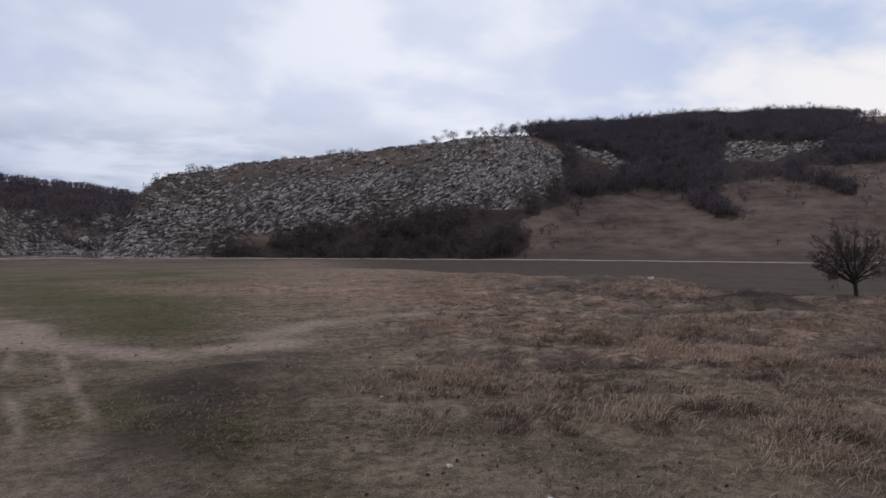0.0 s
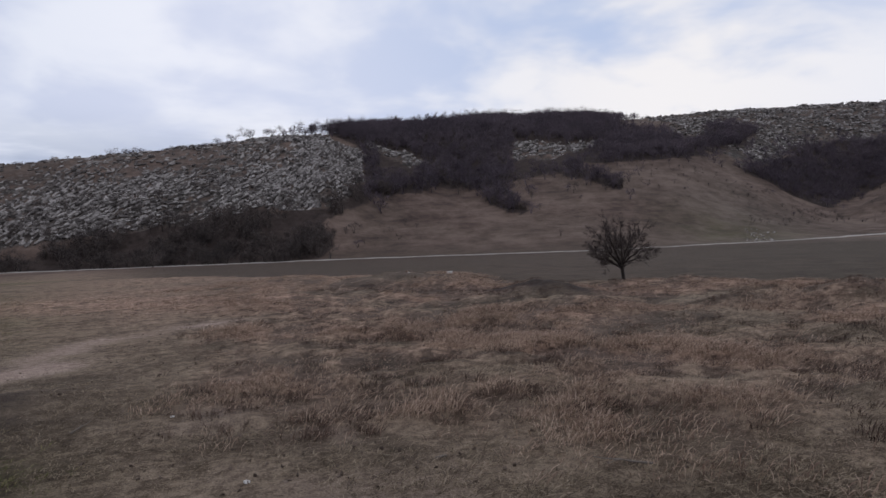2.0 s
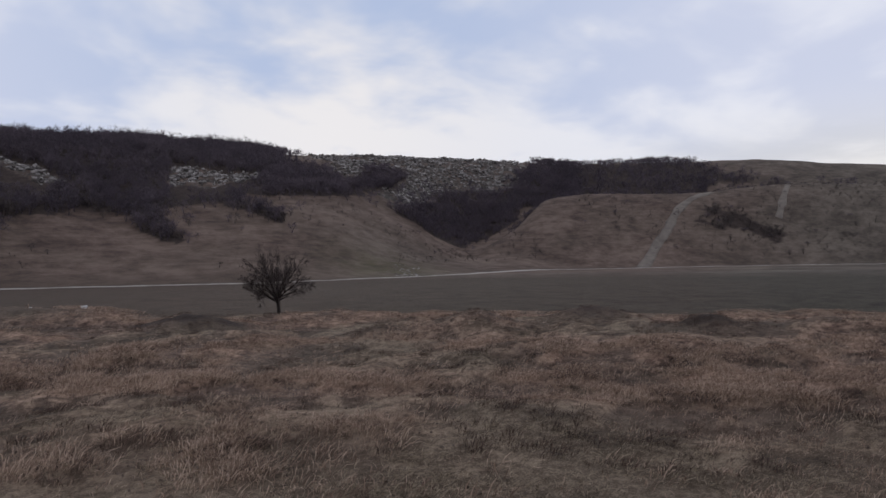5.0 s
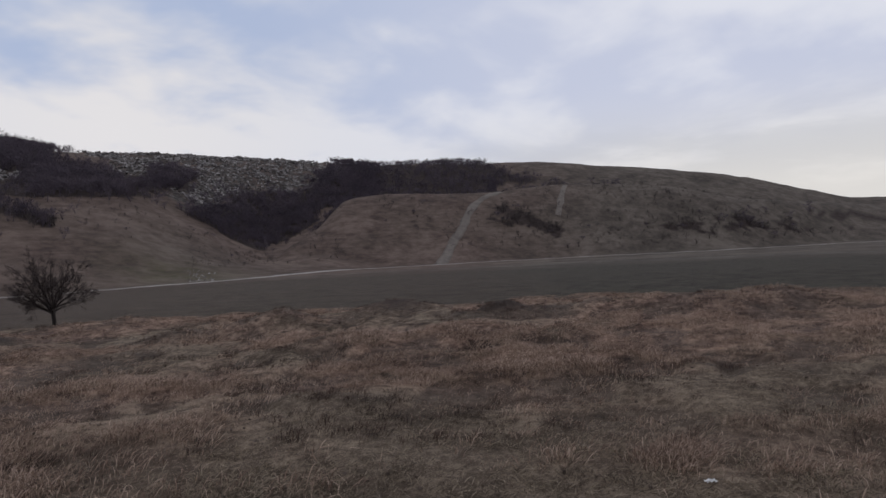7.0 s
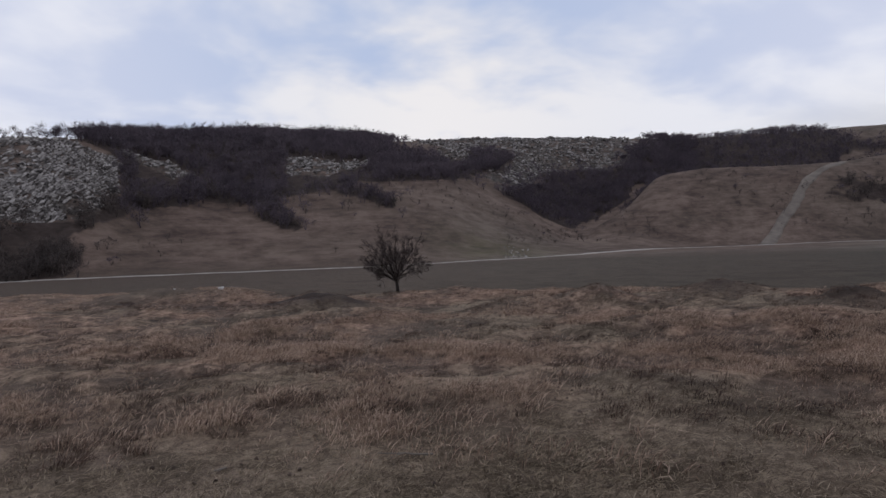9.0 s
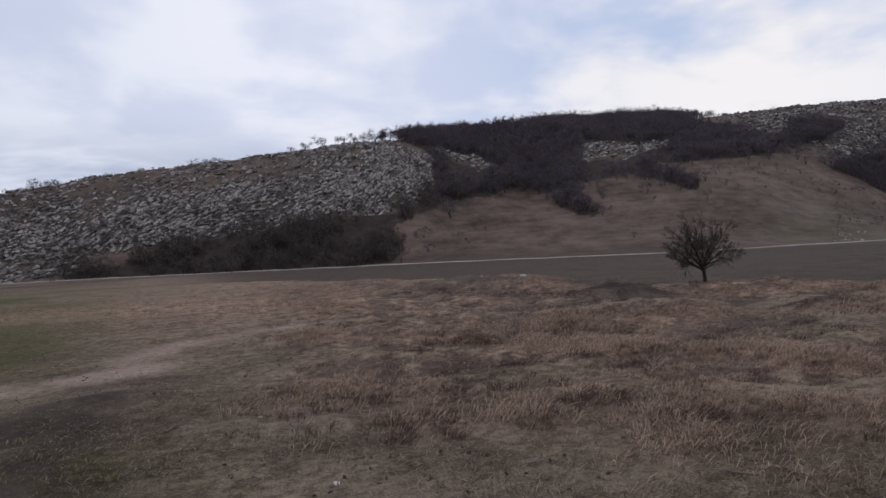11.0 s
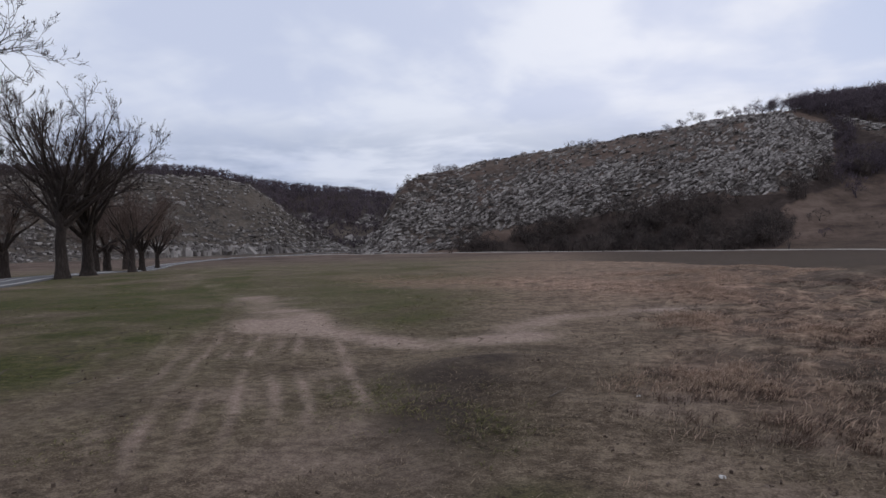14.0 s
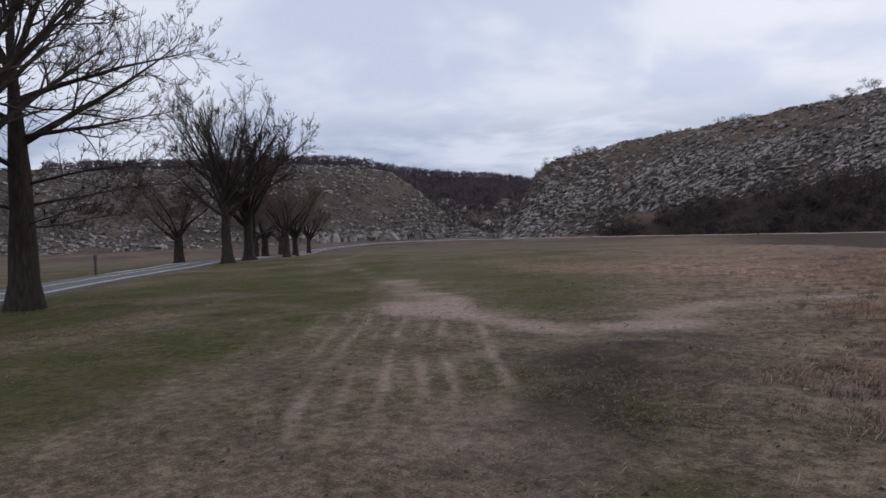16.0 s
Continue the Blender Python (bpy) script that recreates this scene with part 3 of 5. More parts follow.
def build_ground():
    azs = np.concatenate([np.arange(-180, -104, 2.0), np.arange(-104, 80, 0.28), np.arange(80, 180, 2.0)])
    rs = ring_radii()
    A, R = np.meshgrid(np.radians(azs), rs)
    x, y = (-R * np.sin(A)).ravel(), (R * np.cos(A)).ravel()
    z, az, r, rock, wood = ground_z(x, y)
    na, nr = len(azs), len(rs)
    i = np.arange(nr - 1)[:, None] * na + np.arange(na)[None, :]
    j = np.arange(nr - 1)[:, None] * na + (np.arange(na)[None, :] + 1) % na
    faces = np.stack([i, j, j + na, i + na], -1).reshape(-1, 4)[:, ::-1]
    me = np_mesh("ground", np.stack([x, y, z], 1), faces, True)
    w = fbm(x, y, 3.0, 51)
    el_flat = r < 130
    # short green turf
    brim = np.interp(az, [35, 36.5, 38.8, 43.5, 50, 56, 65, 100], [60, 34, 20, 15.3, 12.3, 10.9, 9.2, 8])
    patch = np.clip(0.75 + 2.4 * fbm(x, y, 4.5, 79) + 1.2 * fbm(x, y, 1.3, 80), 0.1, 1.1)
    green = 1.15 * smooth(r + 2.5 * fbm(x, y, 3, 82), brim - 3.5, brim + 1.5) * smooth(r, 75, 50) * (az > 35) * (az < 100) * patch
    green = np.maximum(green, 1.2 * np.exp(-((az - 25) / 5.5) ** 2 - ((r - 19.5) / 3.5) ** 2))
    green = np.maximum(green, 1.1 * np.exp(-((az - 39) / 5) ** 2 - ((r - 36) / 12) ** 2))
    green = np.maximum(green, 0.65 * np.exp(-((az - 26) / 4) ** 2 - ((r - 9.0) / 1.5) ** 2))
    green = np.maximum(green, 0.55 * np.exp(-((az - 18) / 5) ** 2 - ((r - 7.2) / 1.0) ** 2))
    green = np.maximum(green, (0.22 * smooth(az, 8, 24) * smooth(r, 5, 9) + 0.30 * smooth(az + 14 * fbm(x, y, 9, 78), 12, 24) * smooth(r, 18, 24)) * smooth(r, 150, 60))
    green = np.maximum(green, 0.9 * np.exp(-((az - 14) / 5) ** 2 - ((r - 5.2) / 0.5) ** 2))
    green = np.maximum(green, 0.8 * np.exp(-((az - 27.5) / 5) ** 2 - ((r - 9.2) / 0.5) ** 2))
    green = np.maximum(green, 0.35 * np.exp(-((az + 40) / 5) ** 2 - ((r - 170) / 16) ** 2))
    green = np.clip(green * (1 + 1.9 * w), 0, 1)
    # bare earth: the sandy way, wheel ruts beside it, worn ground underfoot
    bare = np.exp(-(polyline_dist(x, y, SANDY) / (0.75 + 0.5 * w)) ** 2) * (0.7 + 0.7 * fbm(x, y, 2.2, 52))
    bare = np.maximum(bare, 0.3 * np.exp(-(polyline_dist(x, y, SANDY_LOOP) / 0.7) ** 2))
    ux, uy = -math.sin(radians(33.5)), math.cos(radians(33.5))
    along, side = x * ux + y * uy, x * uy - y * ux + 0.34 * fbm(x, y, 3.2, 53) + 0.10 * fbm(x, y, 0.9, 73)
    rut = np.zeros_like(x)
    for s, wd, g in ((-3.3, 0.22, 0.55), (-2.5, 0.2, 0.5), (-1.95, 0.12, 0.6), (-1.52, 0.13, 0.95), (-1.10, 0.10, 0.7), (-0.66, 0.12, 1.0), (-0.20, 0.12, 0.95), (0.18, 0.11, 0.95), (0.55, 0.09, 0.5), (0.93, 0.13, 1.0), (1.5, 0.13, 0.45)):
        rut = np.maximum(rut, g * np.exp(-((side - s) / wd) ** 2))
    fade = smooth(along, 3.5, 8.5) * smooth(along, 18, 14.5) * np.clip(0.9 + 1.9 * fbm(x, y, 1.7, 54), 0, 1)
    bare = np.maximum(bare, 0.72 * rut * fade)
    bare = np.maximum(bare, np.clip(1.25 - (np.abs(side + 0.1 + 0.5 * w) / 1.35) ** 2, 0, 1) * smooth(along + 1.5 * w, 13.6, 15.5) * smooth(along, 27.5, 21) * np.clip(0.72 + 1.5 * fbm(x, y, 1.9, 72), 0.15, 1))
    bare = np.maximum(bare, np.exp(-((side - 4.1) / 1.2) ** 2 - ((along - 13.0) / 0.75) ** 2) * 1.2)
    bare = np.maximum(bare, (0.16 + 1.3 * fbm(x, y, 1.3, 55)) * smooth(r, 9, 6) * smooth(az, -38, -5) * (1 - 0.6 * smooth(az, 8, 18)))
    bare = np.maximum(bare, (0.14 + 0.9 * fbm(x, y, 0.9, 69)) * np.exp(-((side + 0.1) / 1.9) ** 2) * smooth(along, 20, 8))
    bare = np.maximum(bare, (0.25 + 0.8 * fbm(x, y, 1.0, 70)) * np.exp(-((az - 1) / 7) ** 2 - ((r - 8) / 3) ** 2))
    bare = np.maximum(bare, (0.36 + 0.9 * fbm(x, y, 1.1, 71)) * np.exp(-((side - 0.1) / 1.1) ** 2) * smooth(along, 10.5, 6.5))
    bare = smooth(bare + 0.45 * fbm(x, y, 0.8, 74), 0.10, 1.0) * el_flat
    edge = at(T_FIELD, az)
    plough = smooth(r, edge - 0.6, edge + 0.8) * smooth(r, 165, 120) * smooth(az, 14, 3) * (1 - wood) * smooth(z - floor_z(r), 2.0, 0.4)
    dry = np.clip(rough_meadow(az, r) * (0.62 + 2.2 * fbm(x, y, 3.2, 56)), 0, 1)
    dry = np.maximum(dry, (1.0 + 1.4 * fbm(x, y, 2.2, 76)) * np.exp(-((az + 18) / 13) ** 2 - ((r - 14.5) / 3.6) ** 2))
    dry = np.maximum(dry, (0.95 + fbm(x, y, 5, 75)) * np.exp(-((az - 7) / 11) ** 2 - ((r - 31) / 11) ** 2))
    dry = np.maximum(dry, (1.15 + 0.8 * fbm(x, y, 3, 77)) * tan_band(az, r))
    dry = np.clip(dry, 0, 1)
    dry = np.maximum(dry, 0.7 * smooth(az, 24, 2) * smooth(r, 36, 44) * smooth(r, 150, 110) * (1 - plough))
    bare = bare * (1 - 0.55 * smooth(side, -1.8, -3.2) * smooth(r, 14, 8)) * (1 - 0.35 * smooth(r, 8.5, 5.5) * smooth(az, 12, 24))
    weeds_and_shade = bank_weeds(x, y) * np.clip(0.9 + 1.6 * fbm(x, y, 1.2, 66), 0, 1)
    weeds_and_shade = np.maximum(weeds_and_shade, rough_meadow(az, r) * np.clip(3.6 * fbm(x, y, 0.6, 67) - 0.55, 0, 0.7))
    # shade in the hollows between tussocks, painted into the ground colour
    weeds_and_shade = np.maximum(weeds_and_shade, rough_meadow(az, r) * 0.62 * smooth(hummock(x, y) + 0.8 * fbm(x, y, 2.4, 63), -0.1, -0.9))
    # damp dark earth beside the wheel tracks
    damp = np.exp(-((az - 19) / 8.5) ** 2 - ((r - 9.6) / 3.0) ** 2) + 0.55 * np.exp(-((az - 26) / 8) ** 2 - ((r - 6.5) / 2.0) ** 2) + 0.7 * np.exp(-((az - 48) / 9) ** 2 - ((r - 9.0) / 2.2) ** 2)
    weeds_and_shade = np.maximum(weeds_and_shade, damp * np.clip(0.42 + 1.5 * fbm(x, y, 1.5, 84), 0, 0.85) * (1 - 0.7 * bare))
    # broken shadow line along the field edge, laid on as dark colour
    weeds_and_shade = np.maximum(weeds_and_shade, 0.7 * smooth(np.abs(r - edge + 0.6), 1.6, 0.4) * (az < 20) * np.clip(0.5 + 2.5 * fbm(x, y, 3, 68), 0, 1))
    # the wood channel also carries weeds, dark earth and painted shade nearby
    mask(me, "cover_a", rock, np.maximum(wood, weeds_and_shade * (r < 60)), green)
    mask(me, "cover_b", bare, plough, dry)
    # greyer, greener grass towards the west and in the hollows
    olive = np.clip(0.7 * smooth(az + 8 * fbm(x, y, 60, 15), -60, -76) + 0.45 * np.exp(-((az + 41) / 6) ** 2 - ((r - 185) / 30) ** 2) + 0.45 * smooth(az, -24, -50) * (r < 170) + 0.08 * smooth(az + 12 * fbm(x, y, 40, 16), -30, -38) * (r > 170) + 0.75 * smooth(az, 20, 26) * (r > 195), 0, 1)
    mask(me, "cover_c", olive, olive * 0, olive * 0)
    return link("ground", me, M_GROUND, None, "dry winter meadow rising into scrubby limestone hills", "ground", "", "structure")


GROUND = build_ground()


# ---- ways ----
def ribbon(name, pts, width, lift_by, mat, label, category, parent=None, kind="structure", step=1.5, shift=0.0, ragged=0.0):
    """A strip along a line in plan, lying on the ground."""
    pts = [Vector((p[0], p[1], 0)) for p in pts]
    line = []
    for k in range(len(pts) - 1):
        p0, p1, p2, p3 = pts[max(k - 1, 0)], pts[k], pts[k + 1], pts[min(k + 2, len(pts) - 1)]
        m = max(2, int((p2 - p1).length / step))
        for q in range(m):
            t = q / m
            line.append(0.5 * (2 * p1 + (p2 - p0) * t + (2 * p0 - 5 * p1 + 4 * p2 - p3) * t * t + (3 * p1 - p0 - 3 * p2 + p3) * t**3))
    line.append(pts[-1])
    L = np.array([(q.x, q.y) for q in line])
    T = np.gradient(L, axis=0)
    T /= np.linalg.norm(T, axis=1)[:, None]
    N = np.stack([-T[:, 1], T[:, 0]], 1)
    cols = 5
    offs = np.linspace(-0.5, 0.5, cols)
    rag = 1 + ragged * fbm(L[:, 0], L[:, 1], 4.0, 61)
    V = []
    for o in offs:
        q = L + N * (shift + o * width * rag[:, None] if ragged else shift + o * width)
        V.append(q)
    V = np.stack(V, 1)
    zz = ground_z(V[..., 0].ravel(), V[..., 1].ravel())[0].reshape(V.shape[:2])
    zz = np.repeat(zz.max(1, keepdims=True), cols, 1) if not ragged else zz
    crown = 0.05 * (1 - (2 * offs) ** 2)[None, :] * (width > 2)
    top = np.concatenate([V, (zz + lift_by + crown)[..., None]], -1).reshape(-1, 3)
    low = top.reshape(-1, cols, 3)[:, [0, -1]].copy()
    low[..., 2] -= 0.25
    m = len(L)
    F = []
    i = np.arange(m - 1)[:, None] * cols + np.arange(cols - 1)[None, :]
    F.append(np.stack([i, i + cols, i + cols + 1, i + 1], -1).reshape(-1, 4)[:, ::-1])
    b = m * cols
    k = np.arange(m - 1)
    F.append(np.stack([k * cols, (k + 1) * cols, b + 2 * (k + 1), b + 2 * k], 1))
    F.append(np.stack([k * cols + cols - 1, b + 2 * k + 1, b + 2 * k + 3, (k + 1) * cols + cols - 1], 1))
    me = np_mesh(name, np.concatenate([top, low.reshape(-1, 3)]), np.concatenate(F), True)
    return link(name, me, mat, parent, label, category, "", kind)


RD, RN = Vector((-0.588, 0.809)), Vector((-0.809, -0.588))


def road_point(s, off=14.6):
    return tuple(RD * s + RN * off)


ROAD_LINE = [road_point(s) for s in (-120, -60, -20, 10, 40, 70, 95, 112)] + near_way([(42.4, 130), (40.0, 150), (36.5, 172), (32, 190), (28.8, 206), (27.4, 218)])
ROAD = ribbon("road", ROAD_LINE, 3.6, 0.08, M_ASPHALT, "narrow grey asphalt road with white painted lines", "road")
ribbon("edge_line", ROAD_LINE, 0.12, 0.135, M_LINE, "", "", ROAD, "", shift=1.55)
ribbon("edge_line", ROAD_LINE, 0.12, 0.135, M_LINE, "", "", ROAD, "", shift=-1.55)
ribbon("centre_line", ROAD_LINE, 0.12, 0.155, M_LINE, "", "", ROAD, "", shift=0.0)

GRAVEL_LINE = near_way([(36, 185), (30, 172), (26.9, 165), (22, 162), (15, 155), (8.7, 148), (1, 139), (-5.5, 133), (-14.8, 130), (-22, 128), (-28, 128), (-35, 137), (-42.6, 154), (-48, 180), (-53, 204), (-60.5, 222), (-67, 240), (-74, 257), (-82.6, 266), (-92, 330), (-100, 345)])
ribbon("gravel_road", GRAVEL_LINE, 1.8, 0.12, M_GRAVEL, "pale gravel farm road along the foot of the hills", "road", ragged=1.0)
ribbon("dirt_track", near_way([(-60.5, 224), (-61.3, 236), (-62.1, 252), (-62.8, 262), (-63.6, 278), (-65.0, 294), (-66.2, 303)]), 3.3, 0.14, M_TRACK, "worn pale dirt track climbing the grassy spur", "track", ragged=0.6)
ribbon("dirt_track", near_way([(-70.9, 288), (-71.1, 296), (-71.3, 306), (-71.6, 319)]), 2.5, 0.14, M_TRACK, "faint dirt track climbing the grassy spur", "track", ragged=0.8)


# ---- scattered cover: many small pieces joined into one mesh a stand ----
def scatter(name, verts, tris, places, turn, size, tall, mat, label, category, lean=None):
    """Copies of a small piece (verts, tris) at places, each turned about z and scaled, as one object."""
    n, v = len(places), len(verts)
    c, s = np.cos(turn)[:, None], np.sin(turn)[:, None]
    X = (verts[None, :, 0] * c - verts[None, :, 1] * s) * size[:, None]
    Y = (verts[None, :, 0] * s + verts[None, :, 1] * c) * size[:, None]
    Z = np.repeat(verts[None, :, 2], n, 0) * (size * tall)[:, None]
    if lean is not None:
        X, Y = X + Z * lean[:, 0:1], Y + Z * lean[:, 1:2]
    P = np.stack([X + places[:, 0:1], Y + places[:, 1:2], Z + places[:, 2:3]], -1).reshape(-1, 3)
    F = (tris[None] + (np.arange(n) * v)[:, None, None]).reshape(-1, tris.shape[1])
    return P, F


def join(name, pieces, mat, label, category):
    P, F, k = [], [], 0
    for p, f in pieces:
        P.append(p)
        F.append(f + k)
        k += len(p)
    if not P:
        return None
    return link(name, np_mesh(name, np.concatenate(P), np.concatenate(F)), mat, None, label, category, "", "stuff")


def unit(v):
    return v / (np.linalg.norm(v) + 1e-9)


def shrub_piece(rng, blades, spread, width, low=0.1):
    """A bare bush 1 m high: thin tapering twigs fanning up and out from stems."""
    V, F = [], []
    lobes = [np.array((rng.normal(0, 0.28) * spread, rng.normal(0, 0.28) * spread, rng.uniform(0.38, 0.72))) for _ in range(5)]
    for k in range(blades):
        d = unit(rng.normal(0, 1, 3) + np.array((0, 0, 0.35)))
        root = lobes[k % 5] + d * np.array((0.24 * spread, 0.24 * spread, 0.22)) * rng.uniform(0.2, 1.0)
        root[2] = max(root[2], low)
        d = unit(d + rng.normal(0, 0.45, 3) + np.array((0, 0, 0.5)))
        tip = root + d * rng.uniform(0.10, 0.26)
        side = unit(np.cross(d, rng.normal(0, 1, 3))) * width * rng.uniform(0.6, 1.3)
        i = len(V)
        V += [root - side, root + side, tip]
        F.append((i, i + 1, i + 2))
    for k in range(4):
        a = rng.uniform(0, 2 * np.pi)
        top = np.array([np.cos(a) * spread * 0.3, np.sin(a) * spread * 0.3, 0.6])
        side = np.array([-np.sin(a), np.cos(a), 0]) * width * 1.5
        i = len(V)
        V += [-side, side, top]
        F.append((i, i + 1, i + 2))
    return np.array(V), np.array(F)


def spots(rng, az0, az1, r0, r1, gap):
    """Random places in a sector, about one for each gap x gap metres."""
    area = radians(az1 - az0) * (r1**2 - r0**2) / 2
    m = int(area / gap**2)
    az = rng.uniform(az0, az1, m)
    r = np.sqrt(rng.uniform(r0**2, r1**2, m))
    x, y = -r * np.sin(np.radians(az)), r * np.cos(np.radians(az))
    z, az, r, rock, wood = ground_z(x, y)
    return x, y, z, az, r, rock, wood


def plant_wood(name, seed, sector, gap, tall, blades, width, label, category, test, mat=None):
    rng = np.random.default_rng(seed)
    x, y, z, az, r, rock, wood = spots(rng, *sector, gap)
    # ragged edges: some grow a few metres outside the stand
    qx, qy = x + rng.normal(0, 5, len(x)), y + rng.normal(0, 5, len(x))
    wood = np.where(rng.random(len(x)) < 0.3, ground_z(qx, qy)[4], wood)
    ok = test(x, y, z, az, r, rock, wood)
    x, y, z = x[ok], y[ok], z[ok]
    pieces, pick = [], rng.integers(0, 5, len(x))
    for k in range(5):
        v, f = shrub_piece(rng, blades, rng.uniform(0.7, 1.0), width)
        s = pick == k
        m = s.sum()
        if m:
            size = rng.uniform(*tall, m) * (1 + 0.5 * fbm(x[s], y[s], 18, 81))
            pieces.append(scatter(name, v, f, np.stack([x[s], y[s], z[s] - 0.1], 1), rng.uniform(0, 6.28, m), size, rng.uniform(0.85, 1.15, m), mat, "", ""))
    return join(name, pieces, mat or M_HAZY_SCRUB, label, category)


plant_wood("hillside_wood", 1, (-40, -5, 165, 330), 1.8, (2.2, 4.6), 95, 0.021, "dense bare dark brown wood on the hillside", "woodland", lambda x, y, z, az, r, rock, wood: (wood > 0.5) & (rock < 0.2) & (ground_z(x * (1 + 6 / r), y * (1 + 6 / r))[3] < 0.2) & (ground_z(x * (1 + 13 / r), y * (1 + 13 / r))[3] < 0.2) & (r > 170) & (r < at(T_MAIN[3], az) + 12))
plant_wood("crest_wood", 20, (-31, -6, 215, 310), 2.3, (4.0, 6.0), 110, 0.012, "taller bare trees along the top of the wood", "woodland", lambda x, y, z, az, r, rock, wood: (np.abs(r - at(T_MAIN[3], az)) < 10) & (wood > 0.5))
plant_wood("thicket", 2, (-12, 20, 138, 190), 1.5, (1.8, 4.2), 120, 0.019, "thicket of bare dark bushes below the cliff", "bushes", lambda x, y, z, az, r, rock, wood: (wood > 0.5) & (np.degrees(np.arctan2(z - EYE, r)) < 4.6) & (fbm(x, y, 8, 83) > -0.17), M_BRUSH)
plant_wood("gully_wood", 3, (-56, -38, 225, 405), 1.9, (2.6, 4.4), 100, 0.020, "bare wood filling the gully between the spurs", "woodland", lambda x, y, z, az, r, rock, wood: (wood > 0.5) & (r < at(T_MAIN[3], az)) & ((az > -47.6) | (r > at(T_SPUR[1], az) + 4)))
plant_wood("slope_scrub", 4, (-96, -16, 145, 345), 1.7, (1.5, 3.1), 60, 0.020, "patches of bare scrub on the grassy slopes", "bushes", lambda x, y, z, az, r, rock, wood: (wood > 0.5) & (np.degrees(np.arctan2(z - EYE, r)) < 4.6) & ((az > -38) | (az < -55)), M_BRUSH)
plant_wood("ridge_wood", 5, (-90, -50, 300, 480), 3.0, (2.6, 4.4), 62, 0.028, "distant bare wood along the ridge", "woodland", lambda x, y, z, az, r, rock, wood: (wood > 0.5) & (r > 305) & (r < at(T_MAIN[3], az) + 15))
plant_wood("far_wood", 6, (18, 62, 350, 500), 3.4, (3.4, 5.6), 36, 0.042, "distant dark bare wood along the valley ridge", "woodland", lambda x, y, z, az, r, rock, wood: (wood > 0.5) & (r < 495))
plant_wood("cliff_shrubs", 7, (-10, 26, 160, 235), 2.3, (0.7, 2.3), 50, 0.022, "sparse bare shrubs on the limestone slope", "bushes", lambda x, y, z, az, r, rock, wood: (rock > 0.2) & (fbm(x, y, 11, 91) + 0.25 * smooth(np.degrees(np.arctan2(z - EYE, r)), 5.5, 2.0) > 0.17), M_BRUSH)
plant_wood("valley_shrubs", 8, (28, 80, 205, 320), 3.6, (1.2, 3.2), 46, 0.022, "scattered bare shrubs on the rocky valley side", "bushes", lambda x, y, z, az, r, rock, wood: (fbm(x, y, 20, 93) > 0.04 - 0.4 * smooth(az, 37, 33)) & (z > 0.2), M_BRUSH)
plant_wood("valley_end_shrubs", 19, (21, 36, 326, 430), 3.0, (1.8, 4.0), 40, 0.035, "dark shrubs between crags at the valley's end", "bushes", lambda x, y, z, az, r, rock, wood: (wood < 0.5) & (fbm(x, y, 16, 94) > -0.3))
plant_wood("low_bushes", 9, (-95, -8, 140, 350), 3.6, (0.6, 1.7), 36, 0.032, "single low bushes dotted over the grass slopes", "bushes", lambda x, y, z, az, r, rock, wood: (wood < 0.5) & (rock < 0.2) & (z > 1) & (fbm(x, y, 30, 95) > 0.02 - 0.2 * smooth(az, -68, -76)), M_BRUSH)
plant_wood("west_bushes", 18, (-95, -67, 255, 345), 5.2, (1.0, 2.6), 46, 0.030, "dark round bushes dotted over the western slope", "bushes", lambda x, y, z, az, r, rock, wood: (z > 0.5) & (fbm(x, y, 24, 96) > 0.10 - 0.22 * smooth(z, 9, 2)), M_BRUSH)
plant_wood("crest_bushes", 10, (-50, 24, 195, 420), 3.0, (0.6, 1.6), 40, 0.030, "low bushes along the crest of the hill", "bushes", lambda x, y, z, az, r, rock, wood: (np.abs(r - at(T_MAIN[3], az)) < 9) & (fbm(x, y, 12, 97) > -0.1))


def on_slope(az, el):
    """The place where the ground stands at that height angle."""
    r = np.arange(120, 420, 0.5)
    x, y = -r * math.sin(radians(az)), r * math.cos(radians(az))
    z = ground_z(x, y)[0]
    k = int(np.argmax(np.degrees(np.arctan2(z - EYE, r)) > el))
    return x[k], y[k], z[k]


def single_bush(az, el, tall, wide, seed):
    """A bare bush: a few stems and its dome of twigs."""
    rng = np.random.default_rng(seed)
    base = tagged(new("bush"), "single dark bare bush standing on the grassy slope", "bush", "single bushes on the slopes")
    v, f = shrub_piece(rng, 240, wide, 0.016, 0.05)
    link("crown", np_mesh("crown", v * tall, f), M_HAZY_SCRUB, base)
    for _ in range(3):
        a = rng.uniform(0, 6.28)
        w = Wood()
        q, b = bough(rng, (0, 0, -0.1), (math.cos(a) * 0.4, math.sin(a) * 0.4, 1), tall * 0.65, 0.05, 0.015, 4, 0.05, 0.15)
        w.tube(q, b, 5)
        link("stem", w.mesh("stem"), M_BARK, base)
    x, y, z = on_slope(az, el)
    base.location = (x, y, z - 0.05)


